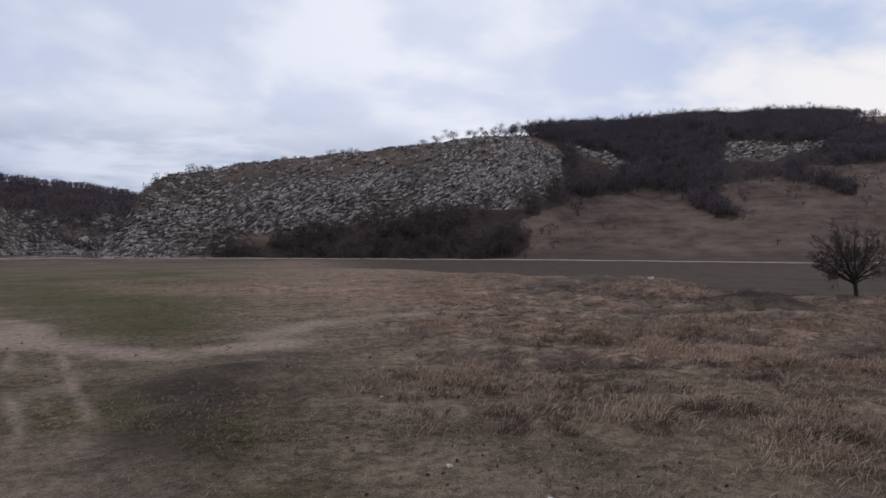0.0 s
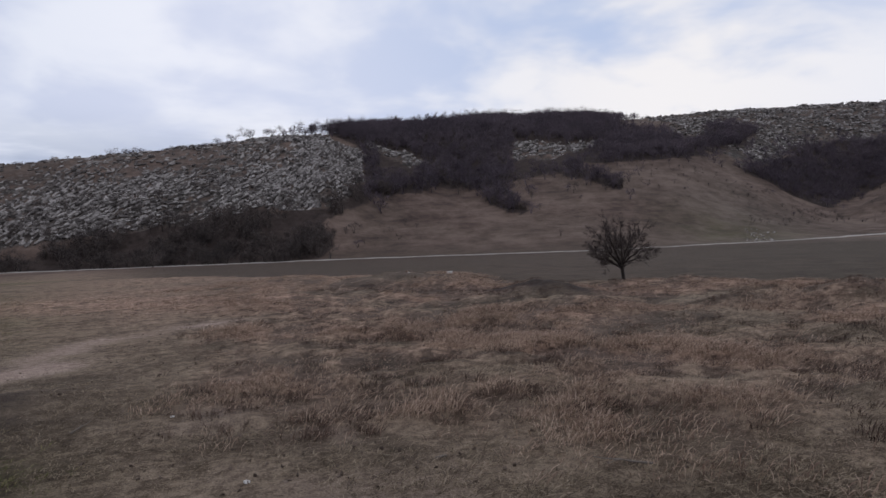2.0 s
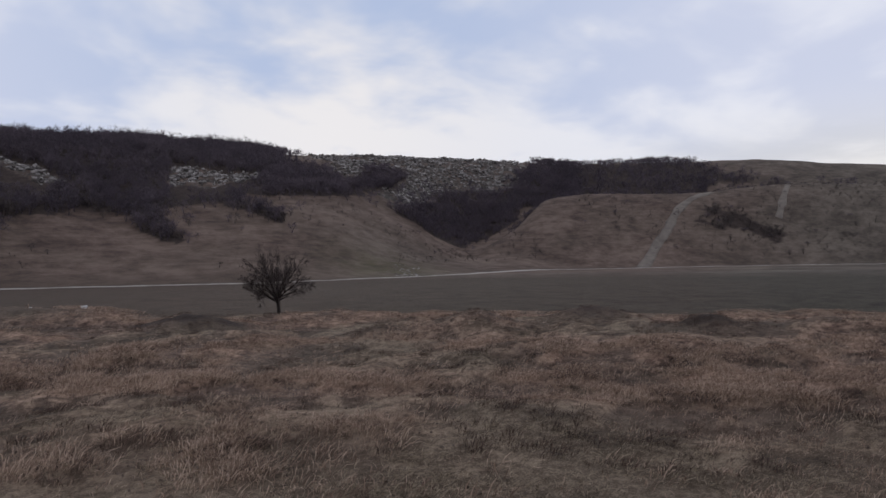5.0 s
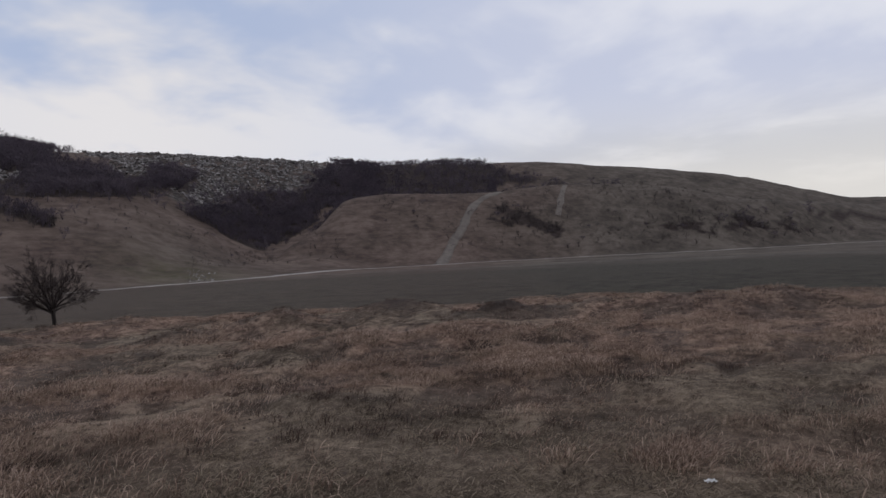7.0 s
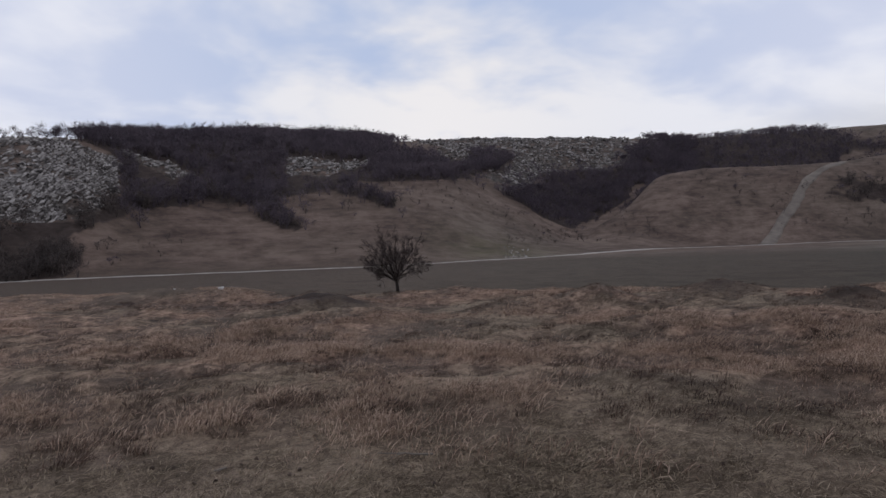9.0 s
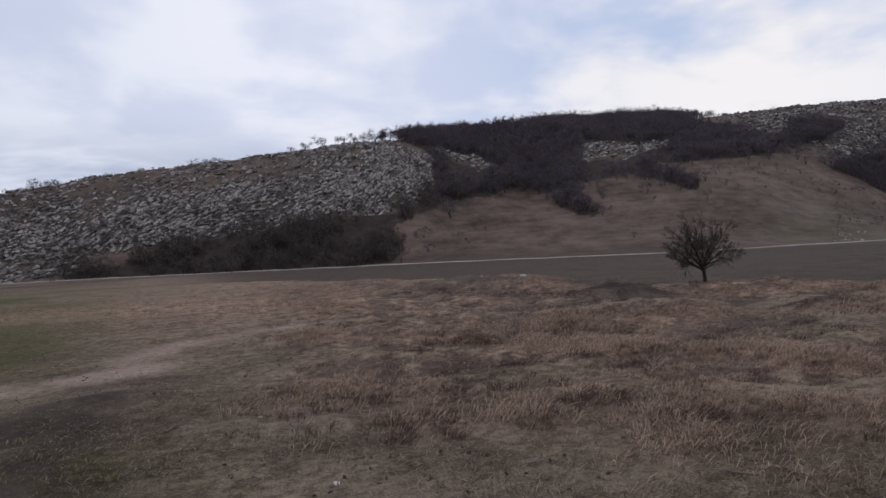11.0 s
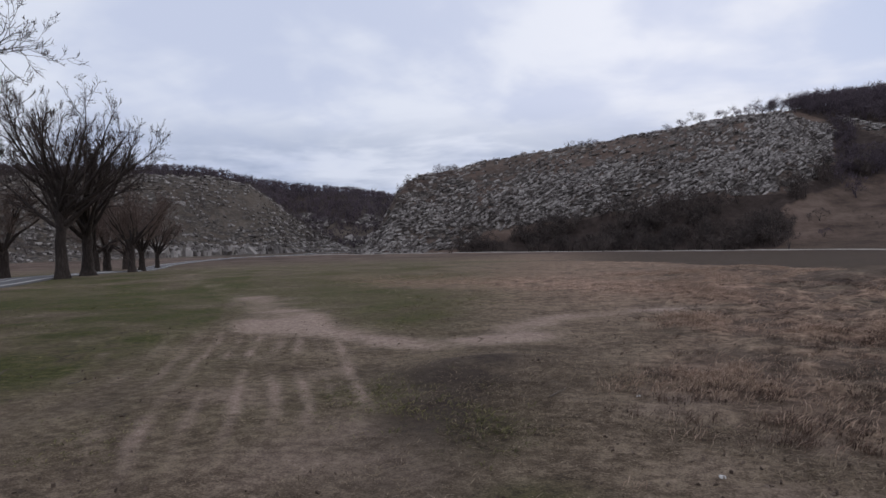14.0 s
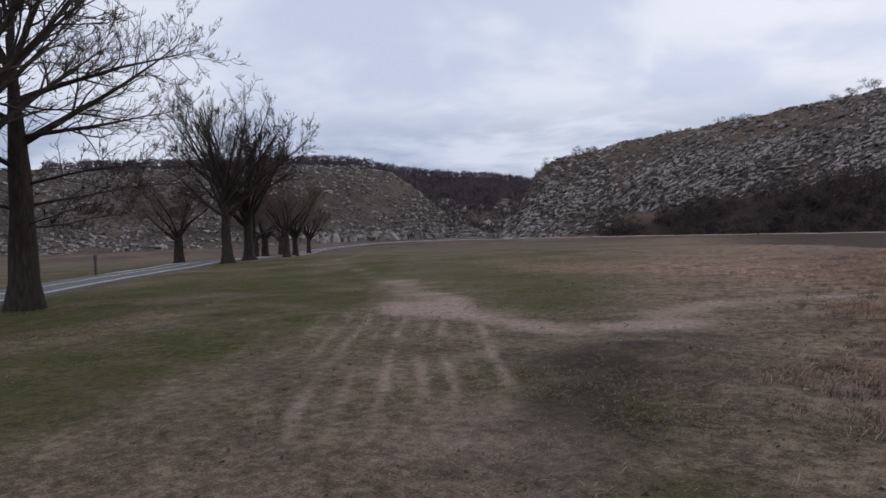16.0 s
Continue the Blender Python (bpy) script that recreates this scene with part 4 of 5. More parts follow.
def plant_single_bushes():
    rows = [(-43.8, 0.45, 1.3, 1.4), (-46.5, 0.5, 1.0, 1.6), (-9.2, -0.7, 2.0, 1.1), (-42.5, 2.2, 1.2, 1.6), (-41.0, 2.7, 0.9, 1.5), (-36.2, 2.9, 1.0, 1.2), (-33.4, 3.4, 1.1, 1.3), (-28.0, 2.6, 1.0, 1.4), (-58.8, 3.4, 2.2, 1.2), (-59.6, 4.2, 2.0, 1.2), (-56.4, 2.8, 1.2, 1.2),
            (-65.8, 2.9, 2.6, 1.2), (-66.6, 2.4, 2.4, 1.3), (-67.4, 3.4, 2.4, 1.1), (-68.5, 1.7, 1.8, 1.5), (-70.2, 1.2, 1.6, 1.4), (-73.4, 1.5, 1.5, 1.3), (-75.5, 2.6, 1.4, 1.4), (-78.0, 1.3, 2.4, 1.3), (-80.5, 1.0, 2.4, 1.5), (-77.0, 3.6, 1.3, 1.2), (-82.0, 2.2, 1.5, 1.3), (-72.8, 0.6, 1.6, 1.2), (-63.6, 0.5, 1.2, 1.6)]
    for k, row in enumerate(rows):
        single_bush(*row, 300 + k)


# ---- limestone blocks on the slopes ----
def block_mesh(rng, bevel=0.18):
    """A broken slab: an uneven box with knocked-off corners."""
    bm = bmesh.new()
    bmesh.ops.create_cube(bm, size=1.0)
    for v in bm.verts:
        v.co = Vector((v.co.x * rng.uniform(0.75, 1.2), v.co.y * rng.uniform(0.75, 1.2), v.co.z * rng.uniform(0.7, 1.25)))
    bmesh.ops.bevel(bm, geom=list(bm.verts), offset=bevel, segments=1, affect="VERTICES")
    bmesh.ops.triangulate(bm, faces=bm.faces[:])
    me = bpy.data.meshes.new("block")
    bm.to_mesh(me)
    bm.free()
    return me


def rough_box(rng):
    """Corners and faces of an uneven slab."""
    v = np.array([(x, y, z) for x in (-0.5, 0.5) for y in (-0.5, 0.5) for z in (-0.5, 0.5)]) * rng.uniform(0.6, 1.3, (8, 3))
    f = np.array([(0, 1, 3), (0, 3, 2), (4, 6, 7), (4, 7, 5), (0, 4, 5), (0, 5, 1), (2, 3, 7), (2, 7, 6), (0, 2, 6), (0, 6, 4), (1, 5, 7), (1, 7, 3)])
    return v, f


def slab_turn(rng):
    return Euler((radians(rng.normal(18, 14)), radians(rng.normal(-30, 12)), radians(rng.normal(5, 22))))


def strew_blocks(name, seed, sector, gap, sizes, test, label):
    rng = np.random.default_rng(seed)
    kinds = [rough_box(rng) for _ in range(16)]
    x, y, z, az, r, rock, wood = spots(rng, *sector, gap)
    ok = test(x, y, z, az, r, rock, wood)
    pieces = []
    for px, py, pz in zip(x[ok], y[ok], z[ok]):
        v, f = kinds[rng.integers(0, 16)]
        s = rng.uniform(*sizes) * (1.6 if rng.random() < 0.12 else 1)
        m = np.array(slab_turn(rng).to_matrix()) @ np.diag((s * rng.uniform(1.3, 3.0), s * rng.uniform(0.7, 1.2), s * rng.uniform(0.3, 0.6)))
        pieces.append((v @ m.T + np.array((px, py, pz + 0.08 * s)), f))
    return join(name, pieces, M_ROCK, label, "rocks")


def rows_unit(v):
    return v / (np.linalg.norm(v, axis=1, keepdims=True) + 1e-9)


def bedded_slabs(name, seed, sector, gap, bed, window, length, thick, dip, test, share, label, steep=0.9):
    """Long slabs along the beds of the limestone: rows that dip and bend across the slope."""
    rng = np.random.default_rng(seed)
    x, y, z, az, r, rock, wood = spots(rng, *sector, gap)
    ok = test(x, y, z, az, r, rock, wood) & (rng.random(len(x)) < share(x, y, z, az, r))
    x, y, z, az, r = x[ok], y[ok], z[ok], az[ok], r[ok]
    out = np.stack([x / r, y / r], 1)
    right = np.stack([out[:, 1], -out[:, 0]], 1)
    u = -np.radians(az) * r

    def bend(px, py):
        return 7.0 * fbm(px, py, 30, seed + 200, 2) + 1.2 * fbm(px, py, 6, seed + 210, 2)

    tan = dip(az)
    phase = (z - u * tan + bend(x, y)) / bed
    keep = np.abs(phase - np.round(phase)) < window
    x, y, z, r, out, right, tan = x[keep], y[keep], z[keep], r[keep], out[keep], right[keep], tan[keep]
    e = 1.6
    zc, zx, zy = (ground_z(x + a, y + b, False)[0] for a, b in ((0, 0), (e, 0), (0, e)))
    g = np.clip(np.stack([(zx - zc) / e, (zy - zc) / e], 1), -1.6, 1.6)
    along = np.clip(tan - (bend(x + right[:, 0] * 2, y + right[:, 1] * 2) - bend(x, y)) / 2, -1.2, 1.4)
    m = len(x)
    e1 = rows_unit(np.concatenate([right + along[:, None] * out * 0.7, along[:, None] + (g * right).sum(1)[:, None] * 0.5], 1) + rng.normal(0, 0.26, (m, 3)))
    nrm = rows_unit(np.concatenate([-g, np.ones((m, 1))], 1) + np.concatenate([-out * steep, np.zeros((m, 1))], 1) + rng.normal(0, 0.34, (m, 3)))
    e2 = rows_unit(np.cross(nrm, e1))
    e3 = np.cross(e1, e2)
    L = rng.uniform(*length, m) * (0.6 + 0.8 * rng.random(m))
    T = rng.uniform(*thick, m)
    D = T * rng.uniform(1.0, 1.7, m)
    pieces, pick = [], rng.integers(0, 16, m)
    for k in range(16):
        v, f = rough_box(rng)
        q = pick == k
        if q.any():
            P = v[None, :, 0:1] * (e1 * L[:, None])[q][:, None] + v[None, :, 1:2] * (e2 * T[:, None])[q][:, None] + v[None, :, 2:3] * (e3 * D[:, None])[q][:, None]
            P = P + np.stack([x, y, z + 0.05], 1)[q][:, None]
            F = f[None] + (np.arange(q.sum()) * 8)[:, None, None]
            pieces.append((P.reshape(-1, 3), F.reshape(-1, 3)))
    return join(name, pieces, M_ROCK, label, "rocks")


def cliff_share(x, y, z, az, r):
    s = np.degrees(np.arctan2(z - EYE, r)) / np.maximum(at(T_MAIN[4], az), 1)
    grassy = smooth(s + 0.25 * fbm(x, y, 14, 107), 0.58, 0.84) * smooth(az, -7, 1)
    return np.clip((1.0 - 0.86 * grassy) * np.clip(0.72 + 2.6 * fbm(x, y, 7, 101), 0.12, 1), 0, 1)


bedded_slabs("cliff_rocks", 11, (-11, 28, 156, 234), 0.38, 1.05, 0.27, (0.45, 1.5), (0.24, 0.62), lambda az: 0.34 + 0.46 * smooth(az, 8, -5), lambda x, y, z, az, r, rock, wood: rock > 0.2, cliff_share, "weathered pale limestone slabs stepping up the cliff")
bedded_slabs("outcrop_rocks", 12, (-31, -9, 200, 290), 0.55, 1.2, 0.28, (0.5, 1.5), (0.3, 0.7), lambda az: 0.3 + 0 * az, lambda x, y, z, az, r, rock, wood: (rock > 0.5) & (az < -9.8), lambda x, y, z, az, r: np.clip(0.6 + 2.2 * fbm(x, y, 6, 104), 0.05, 0.95), "pale limestone outcrop among the bare wood")
bedded_slabs("gully_rocks", 13, (-54, -33, 270, 395), 0.80, 1.3, 0.27, (0.5, 1.5), (0.3, 0.7), lambda az: 0.15 + 0 * az, lambda x, y, z, az, r, rock, wood: rock > 0.5, lambda x, y, z, az, r: np.clip(0.66 + 1.2 * fbm(x, y, 14, 103) + 0.8 * np.exp(-((az + 42) / 2.5) ** 2 - ((np.degrees(np.arctan2(z - EYE, r)) - 5.2) / 0.9) ** 2), 0, 1), "grey limestone scree above the gully")
bedded_slabs("valley_rocks", 14, (28, 75, 205, 300), 0.75, 1.5, 0.26, (0.45, 1.4), (0.3, 0.75), lambda az: -0.10 + 0 * az, lambda x, y, z, az, r, rock, wood: rock > 0.4, lambda x, y, z, az, r: np.clip(0.30 + 1.5 * fbm(x, y, 12, 105) + 0.1 * smooth(az, 37, 33) + 0.55 * smooth(z, 5, 1), 0, 0.85), "grey limestone crags on the valley side")
bedded_slabs("far_crags", 17, (22, 36, 330, 425), 1.3, 2.6, 0.25, (1.6, 4.5), (1.0, 2.6), lambda az: 0.2 + 0 * az, lambda x, y, z, az, r, rock, wood: rock > 0.4, lambda x, y, z, az, r: 0.8 + 0 * x, "grey limestone crags among shrubs at the valley's end")
strew_blocks("scattered_stones", 15, (-42.6, -40.4, 160, 178), 0.75, (0.08, 0.2), lambda x, y, z, az, r, rock, wood: fbm(x, y, 4, 19) > -0.1, "patch of white stones in the grass beside the road")


def cliff_boulders():
    """The largest blocks, each one a piece of the hillside."""
    rng = np.random.default_rng(16)
    kinds = [block_mesh(rng, 0.2) for _ in range(6)]
    for me in kinds:
        me.materials.append(M_ROCK)
    x, y, z, az, r, rock, wood = spots(rng, -10, 27, 162, 205, 3.2)
    ok = np.flatnonzero((rock > 0.5) & (np.degrees(np.arctan2(z - EYE, r)) < 6))[:230]
    for k in ok:
        s = rng.uniform(0.55, 1.1)
        ob = new("boulder", kinds[rng.integers(0, 6)])
        ob.parent = GROUND
        ob.matrix_basis = Matrix.LocRotScale((x[k], y[k], z[k]), slab_turn(rng), (s * rng.uniform(1, 1.6), s, s * rng.uniform(0.4, 0.7)))
    # upright crags at the foot of the valley side
    for a in np.arange(33.5, 45, 0.075):
        p = bearing(a + rng.normal(0, 0.15), 224 + rng.normal(0, 3.0) - 1.6 * max(0, a - 40))
        ob = new("crag", kinds[rng.integers(0, 6)])
        ob.parent = GROUND
        h = rng.uniform(0.8, 2.8)
        ob.matrix_basis = Matrix.LocRotScale((p.x, p.y, height(p.x, p.y) + h * rng.uniform(0.05, 0.45)), Euler((rng.normal(0, 0.3), rng.normal(0, 0.3), rng.uniform(0, 3))), (rng.uniform(0.6, 1.9), rng.uniform(0.6, 1.6), h * 1.35))


cliff_boulders()


# ---- trees ----
class Wood:
    """Collects tapering tubes into one mesh."""

    def __init__(self):
        self.v, self.f, self.k = [], [], 0

    def tube(self, pts, rad, sides):
        pts = np.asarray(pts, float)
        t = np.gradient(pts, axis=0)
        t /= np.linalg.norm(t, axis=1)[:, None] + 1e-9
        ref = np.array([0.31, 0.87, 0.38]) if abs(t[0, 2]) > 0.8 else np.array([0.05, 0.1, 1.0])
        a = np.cross(t, ref)
        a /= np.linalg.norm(a, axis=1)[:, None] + 1e-9
        b = np.cross(t, a)
        ang = np.arange(sides) * 2 * np.pi / sides
        ring = (a[:, None] * np.cos(ang)[None, :, None] + b[:, None] * np.sin(ang)[None, :, None]) * np.asarray(rad)[:, None, None]
        n = len(pts)
        self.v.append((pts[:, None] + ring).reshape(-1, 3))
        i = np.arange(n - 1)[:, None] * sides + np.arange(sides)[None]
        j = np.arange(n - 1)[:, None] * sides + (np.arange(sides)[None] + 1) % sides
        q = np.stack([i, j, j + sides, i + sides], -1).reshape(-1, 4)
        self.f.append(q + self.k)
        self.k += n * sides

    def twig(self, rng, p, d, length, r):
        """A thin tapering strip with one bend."""
        side = unit(np.cross(d, rng.normal(0, 1, 3))) * r * 1.3
        mid = p + d * length * 0.5
        tip = mid + unit(d + rng.normal(0, 0.25, 3)) * length * 0.5
        self.v.append(np.array((p - side, p + side, mid + side * 0.8, mid - side * 0.8, tip + side * 0.35, tip - side * 0.35)))
        self.f.append(np.array(((0, 1, 2, 3), (3, 2, 4, 5))) + self.k)
        self.k += 6

    def mesh(self, name, smooth_shade=True):
        return np_mesh(name, np.concatenate(self.v), np.concatenate(self.f), smooth_shade)


def bough(rng, p, d, length, r0, r1, n, rise=0.1, wander=0.16):
    """A crooked line from p along d."""
    pts, rad, step = [np.array(p, float)], [r0], length / n
    d = unit(np.array(d, float))
    for k in range(n):
        d = unit(d + rng.normal(0, wander, 3) + np.array((0, 0, rise)))
        pts.append(pts[-1] + d * step)
        rad.append(r0 + (r1 - r0) * ((k + 1) / n) ** 0.8)
    return np.array(pts), np.array(rad)


def offshoot(rng, d, angle):
    side = unit(np.cross(d, rng.normal(0, 1, 3)))
    return unit(d * math.cos(angle) + side * math.sin(angle))


def fill(rng, wood, pts, rad, levels, counts, ratio, angle, rise, sides=4, start=0.2, thin=0.004):
    """Side branches along a line, and theirs in turn."""
    length = np.linalg.norm(np.diff(pts, axis=0), axis=1).sum()
    for _ in range(counts[0]):
        u = start + (1 - start) * rng.random() ** 0.85
        q = u * (len(pts) - 1)
        i = min(int(q), len(pts) - 2)
        p = pts[i] + (pts[i + 1] - pts[i]) * (q - i)
        r = rad[i] + (rad[i + 1] - rad[i]) * (q - i)
        d = offshoot(rng, unit(pts[i + 1] - pts[i]), rng.normal(angle, 0.22))
        L = length * ratio * rng.uniform(0.55, 1.15) * (1.15 - 0.55 * u)
        if levels == 1:
            wood.twig(rng, p, unit(d + np.array((0, 0, rise * 2))), L * 1.5, thin)
            continue
        n = 5
        a, b = bough(rng, p, d, L, max(r * 0.55, thin * 1.3), thin, n, rise, 0.17)
        wood.tube(a, b, sides)
        if levels > 1:
            fill(rng, wood, a, b, levels - 1, counts[1:], ratio, angle, rise, 3, 0.15, thin)


def build_tree(name, seed, tall, trunk_h, trunk_r, limbs, counts, label, ratio=0.42, thin=0.006, spread=0.75, rise=0.10, crook=0.12, fork=0.72, shoot_rise=None, twig_mat=None, own=(), lean=(0.0, 0.0), leader=0.0, shoots=0, dome=None):
    """A bare tree: trunk, each main limb, and the crown of twigs."""
    rng = np.random.default_rng(seed)
    base = tagged(new(name), label, "tree")
    n = 9
    zz = np.linspace(0, 1, n)
    top_h = trunk_h + leader
    pts = np.stack([lean[0] * zz * top_h + 0.05 * trunk_r * rng.normal(0, 1, n), lean[1] * zz * top_h + 0.05 * trunk_r * rng.normal(0, 1, n), zz * top_h - 0.15], 1)
    h = zz * top_h
    rad = trunk_r * (1 + 0.55 * np.exp(-h / (trunk_r * 1.0))) * np.where(h < trunk_h, 1 - 0.18 * h / trunk_h, 0.82 - 0.62 * (h - trunk_h) / max(leader, 0.1))
    rad *= 1 + 0.07 * rng.normal(0, 1, n)
    w = Wood()
    w.tube(pts, rad, 14)
    trunk = link("trunk", w.mesh("trunk"), M_BARK, base)
    twigs = Wood()
    made = []
    for p, d, L, r in own:
        made.append((np.array(p, float), np.array(d, float), L, r))
    for k in range(limbs):
        a = 2 * math.pi * (k + rng.uniform(-0.3, 0.3)) / max(limbs, 1) * 1.618
        u = rng.uniform(0.72, 1.0) if leader == 0 else rng.uniform(0.45, 1.0)
        hz = trunk_h * u if leader == 0 else trunk_h * 0.8 + leader * rng.uniform(0, 0.95)
        i = np.interp(hz, h, np.arange(n))
        p = np.array([np.interp(i, np.arange(n), pts[:, c]) for c in range(3)])
        out = spread * rng.uniform(0.35, 1.3)
        d = unit(np.array((math.cos(a) * out, math.sin(a) * out, 1.0)))
        L = (tall - hz) * rng.uniform(0.85, 1.05) * (1 + 0.25 * out) / (1.0 + 0.2)
        made.append((p, d, L, trunk_r * rng.uniform(0.30, 0.48)))
    for p, d, L, r in made:
        if dome:
            # the limb ends short of a rounded crown: middle height, half width, half height
            q, k = (p - np.array((0, 0, dome[0]))) / np.array((dome[1], dome[1], dome[2])), d / np.array((dome[1], dome[1], dome[2]))
            A, B, C = k @ k, q @ k, q @ q - 1
            L = 0.78 * (-B + math.sqrt(max(B * B - A * C, 0))) / A * rng.uniform(0.9, 1.06)
        a, b = bough(rng, p, d, L, r, thin * 1.5, 9, rise, crook)
        lw = Wood()
        lw.tube(a, b, 7)
        link("limb", lw.mesh("limb"), M_BARK, base)
        fill(rng, twigs, a, b, len(counts), counts, ratio, fork, rise if shoot_rise is None else shoot_rise, 5, 0.22, thin)
    for _ in range(shoots):
        i = rng.uniform(2, n - 2)
        p = np.array([np.interp(i, np.arange(n), pts[:, c]) for c in range(3)])
        a = rng.uniform(0, 6.28)
        q, b = bough(rng, p, (math.cos(a), math.sin(a), rng.uniform(0.1, 1.0)), rng.uniform(0.7, 2.2), 0.016, 0.004, 5, 0.1, 0.2)
        twigs.tube(q, b, 3)
    link("crown", twigs.mesh("crown"), twig_mat or M_TWIG, base)
    return base


def stand(ob, az, r, turn=0.0, size=1.0, sink=0.05):
    p = bearing(az, r)
    ob.matrix_basis = Matrix.LocRotScale((p.x, p.y, height(p.x, p.y) - sink), Euler((0, 0, radians(turn))), (size, size, size))
    return ob


plant_single_bushes()

# the lone tree at the edge of the field: short trunk, wide dense crown
stand(build_tree("lone_tree", 21, 2.9, 0.86, 0.075, 24, (11, 9, 8), "small bare lone tree with a dense crown beside the field", 0.46, 0.0024, 1.6, 0.02, 0.07, 0.55, 0.03, lean=(-0.06, 0.0), dome=(1.78, 1.55, 1.22)), -31.4, 27.6, 31)

# the old roadside tree: long limbs reach out over the meadow
RX = Vector((0.445, 0.896, 0))      # across the view from the meadow


def reach(side, up, depth=0.0):
    return tuple(RX * side + Vector((-0.896, 0.445, 0)) * depth + Vector((0, 0, up)))


OWN = [((0, 0, 8.0), reach(0.12, 1.0, 0.1), 4.2, 0.10), ((0, 0, 8.1), reach(-0.25, 1.0, -0.3), 4.0, 0.085), ((0, 0, 4.9), reach(0.84, 0.54, 0.1), 6.5, 0.13), ((0, 0, 5.1), reach(0.92, 0.30, -0.15), 4.6, 0.09), ((0, 0, 6.2), reach(0.90, 0.40, 0.1), 5.6, 0.11), ((0, 0, 7.0), reach(-0.5, 1.0, 0.1), 4.5, 0.14), ((0, 0, 7.3), reach(0.45, 1.0, -0.2), 4.6, 0.12),
       ((0, 0, 6.7), reach(-0.8, 0.8, -0.4), 5.0, 0.12), ((0, 0, 3.1), reach(0.95, 0.22, 0.1), 4.8, 0.05), ((0, 0, 2.5), reach(0.95, 0.02, 0.2), 3.2, 0.035), ((0, 0, 3.7), reach(0.9, 0.3, -0.5), 4.6, 0.05), ((0, 0, 3.0), reach(-0.9, 0.3, 0.2), 4.0, 0.06), ((0, 0, 4.2), reach(-0.8, 0.5, -0.5), 5.0, 0.08), ((0, 0, 5.6), reach(-0.85, 0.5, 0.2), 5.5, 0.10), ((0, 0, 2.5), reach(0.6, 0.1, -0.7), 2.6, 0.03), ((0, 0, 5.8), reach(0.7, 0.75, 0.5), 4.5, 0.07)]
big = build_tree("roadside_tree", 22, 11.5, 2.9, 0.44, 0, (15, 8, 6), "large old bare roadside tree with long spreading limbs", 0.42, 0.0056, 0.8, 0.0, 0.05, 0.75, 0.12, own=OWN, leader=5.4, shoots=70)
stand(big, 63.6, 23.9)

ROW = "bare trees along the road"
big["group"] = ROW
old = tagged(build_tree("roadside_tree", 23, 13.2, 3.8, 0.40, 22, (10, 8, 6), "tall bare roadside tree with an upswept broad crown", 0.42, 0.008, 1.35, 0.03, 0.07, 0.5, 0.05, leader=3.0, shoots=24, dome=(8.4, 8.0, 6.1)), group=ROW)
stand(old, 49.5, 52.5, 20)
twin = tagged(build_tree("roadside_tree", 28, 13.0, 3.4, 0.42, 20, (10, 8, 6), "tall bare roadside tree forking low into upswept limbs", 0.42, 0.008, 1.3, 0.04, 0.07, 0.5, 0.05, leader=2.0, shoots=24, dome=(8.6, 7.6, 6.1)), group=ROW)
stand(twin, 47.8, 56.5, 140)
brush = tagged(build_tree("roadside_tree", 24, 11.0, 2.6, 0.42, 13, (10, 8, 7), "bare roadside tree with dense reddish twigs", 0.46, 0.009, 0.95, 0.04, 0.1, 0.6, 0.08, twig_mat=M_SHOOT, leader=1.5, shoots=40, dome=(7.0, 5.6, 6.4)), group=ROW)
stand(brush, 44.8, 80, 60, 0.95)
small = tagged(build_tree("roadside_tree", 25, 7.6, 2.4, 0.42, 8, (10, 8, 6), "shorter pollarded bare tree with reddish shoots", 0.52, 0.011, 0.85, 0.03, twig_mat=M_SHOOT, leader=0.6, shoots=40), group=ROW)
stand(small, 53.1, 62, 10)
for src, az, r, turn, size in ((brush, 44.1, 92, 200, 0.95), (small, 46.5, 98, 120, 1.2), (brush, 43.0, 112, 300, 0.85), (small, 45.2, 118, 30, 1.2), (old, 70, 19.5, 90, 0.95), (old, 76, 40, 250, 0.9), (small, 47.3, 88, 250, 1.1)):
    c = copy_thing(src, Matrix.Identity(4))
    stand(c, az, r, turn, size)

# trees along the crest of the hill
CREST = "trees along the crest"


def rounded_tree(seed, tall, label):
    """A small tree with a rounded cloud of fine twigs."""
    rng = np.random.default_rng(seed)
    base = tagged(new("crest_tree"), label, "tree", CREST)
    w = Wood()
    w.tube(*bough(rng, (0, 0, -0.2), (0, 0, 1), tall * 0.42, 0.13, 0.08, 5, 0, 0.08), 7)
    link("trunk", w.mesh("trunk"), M_BARK, base)
    for k in range(5):
        a = 1.3 * k + rng.uniform(0, 0.5)
        w = Wood()
        w.tube(*bough(rng, (0, 0, tall * rng.uniform(0.22, 0.36)), (math.cos(a) * 0.8, math.sin(a) * 0.8, 1), tall * 0.6, 0.07, 0.02, 5, 0.05, 0.14), 5)
        link("limb", w.mesh("limb"), M_BARK, base)
    v, f = shrub_piece(rng, 420, 1.25, 0.010, 0.28)
    link("crown", np_mesh("crown", v * tall * np.array((1.0, 1.0, 1.08)), f), M_HAZY_SCRUB, base)
    return base


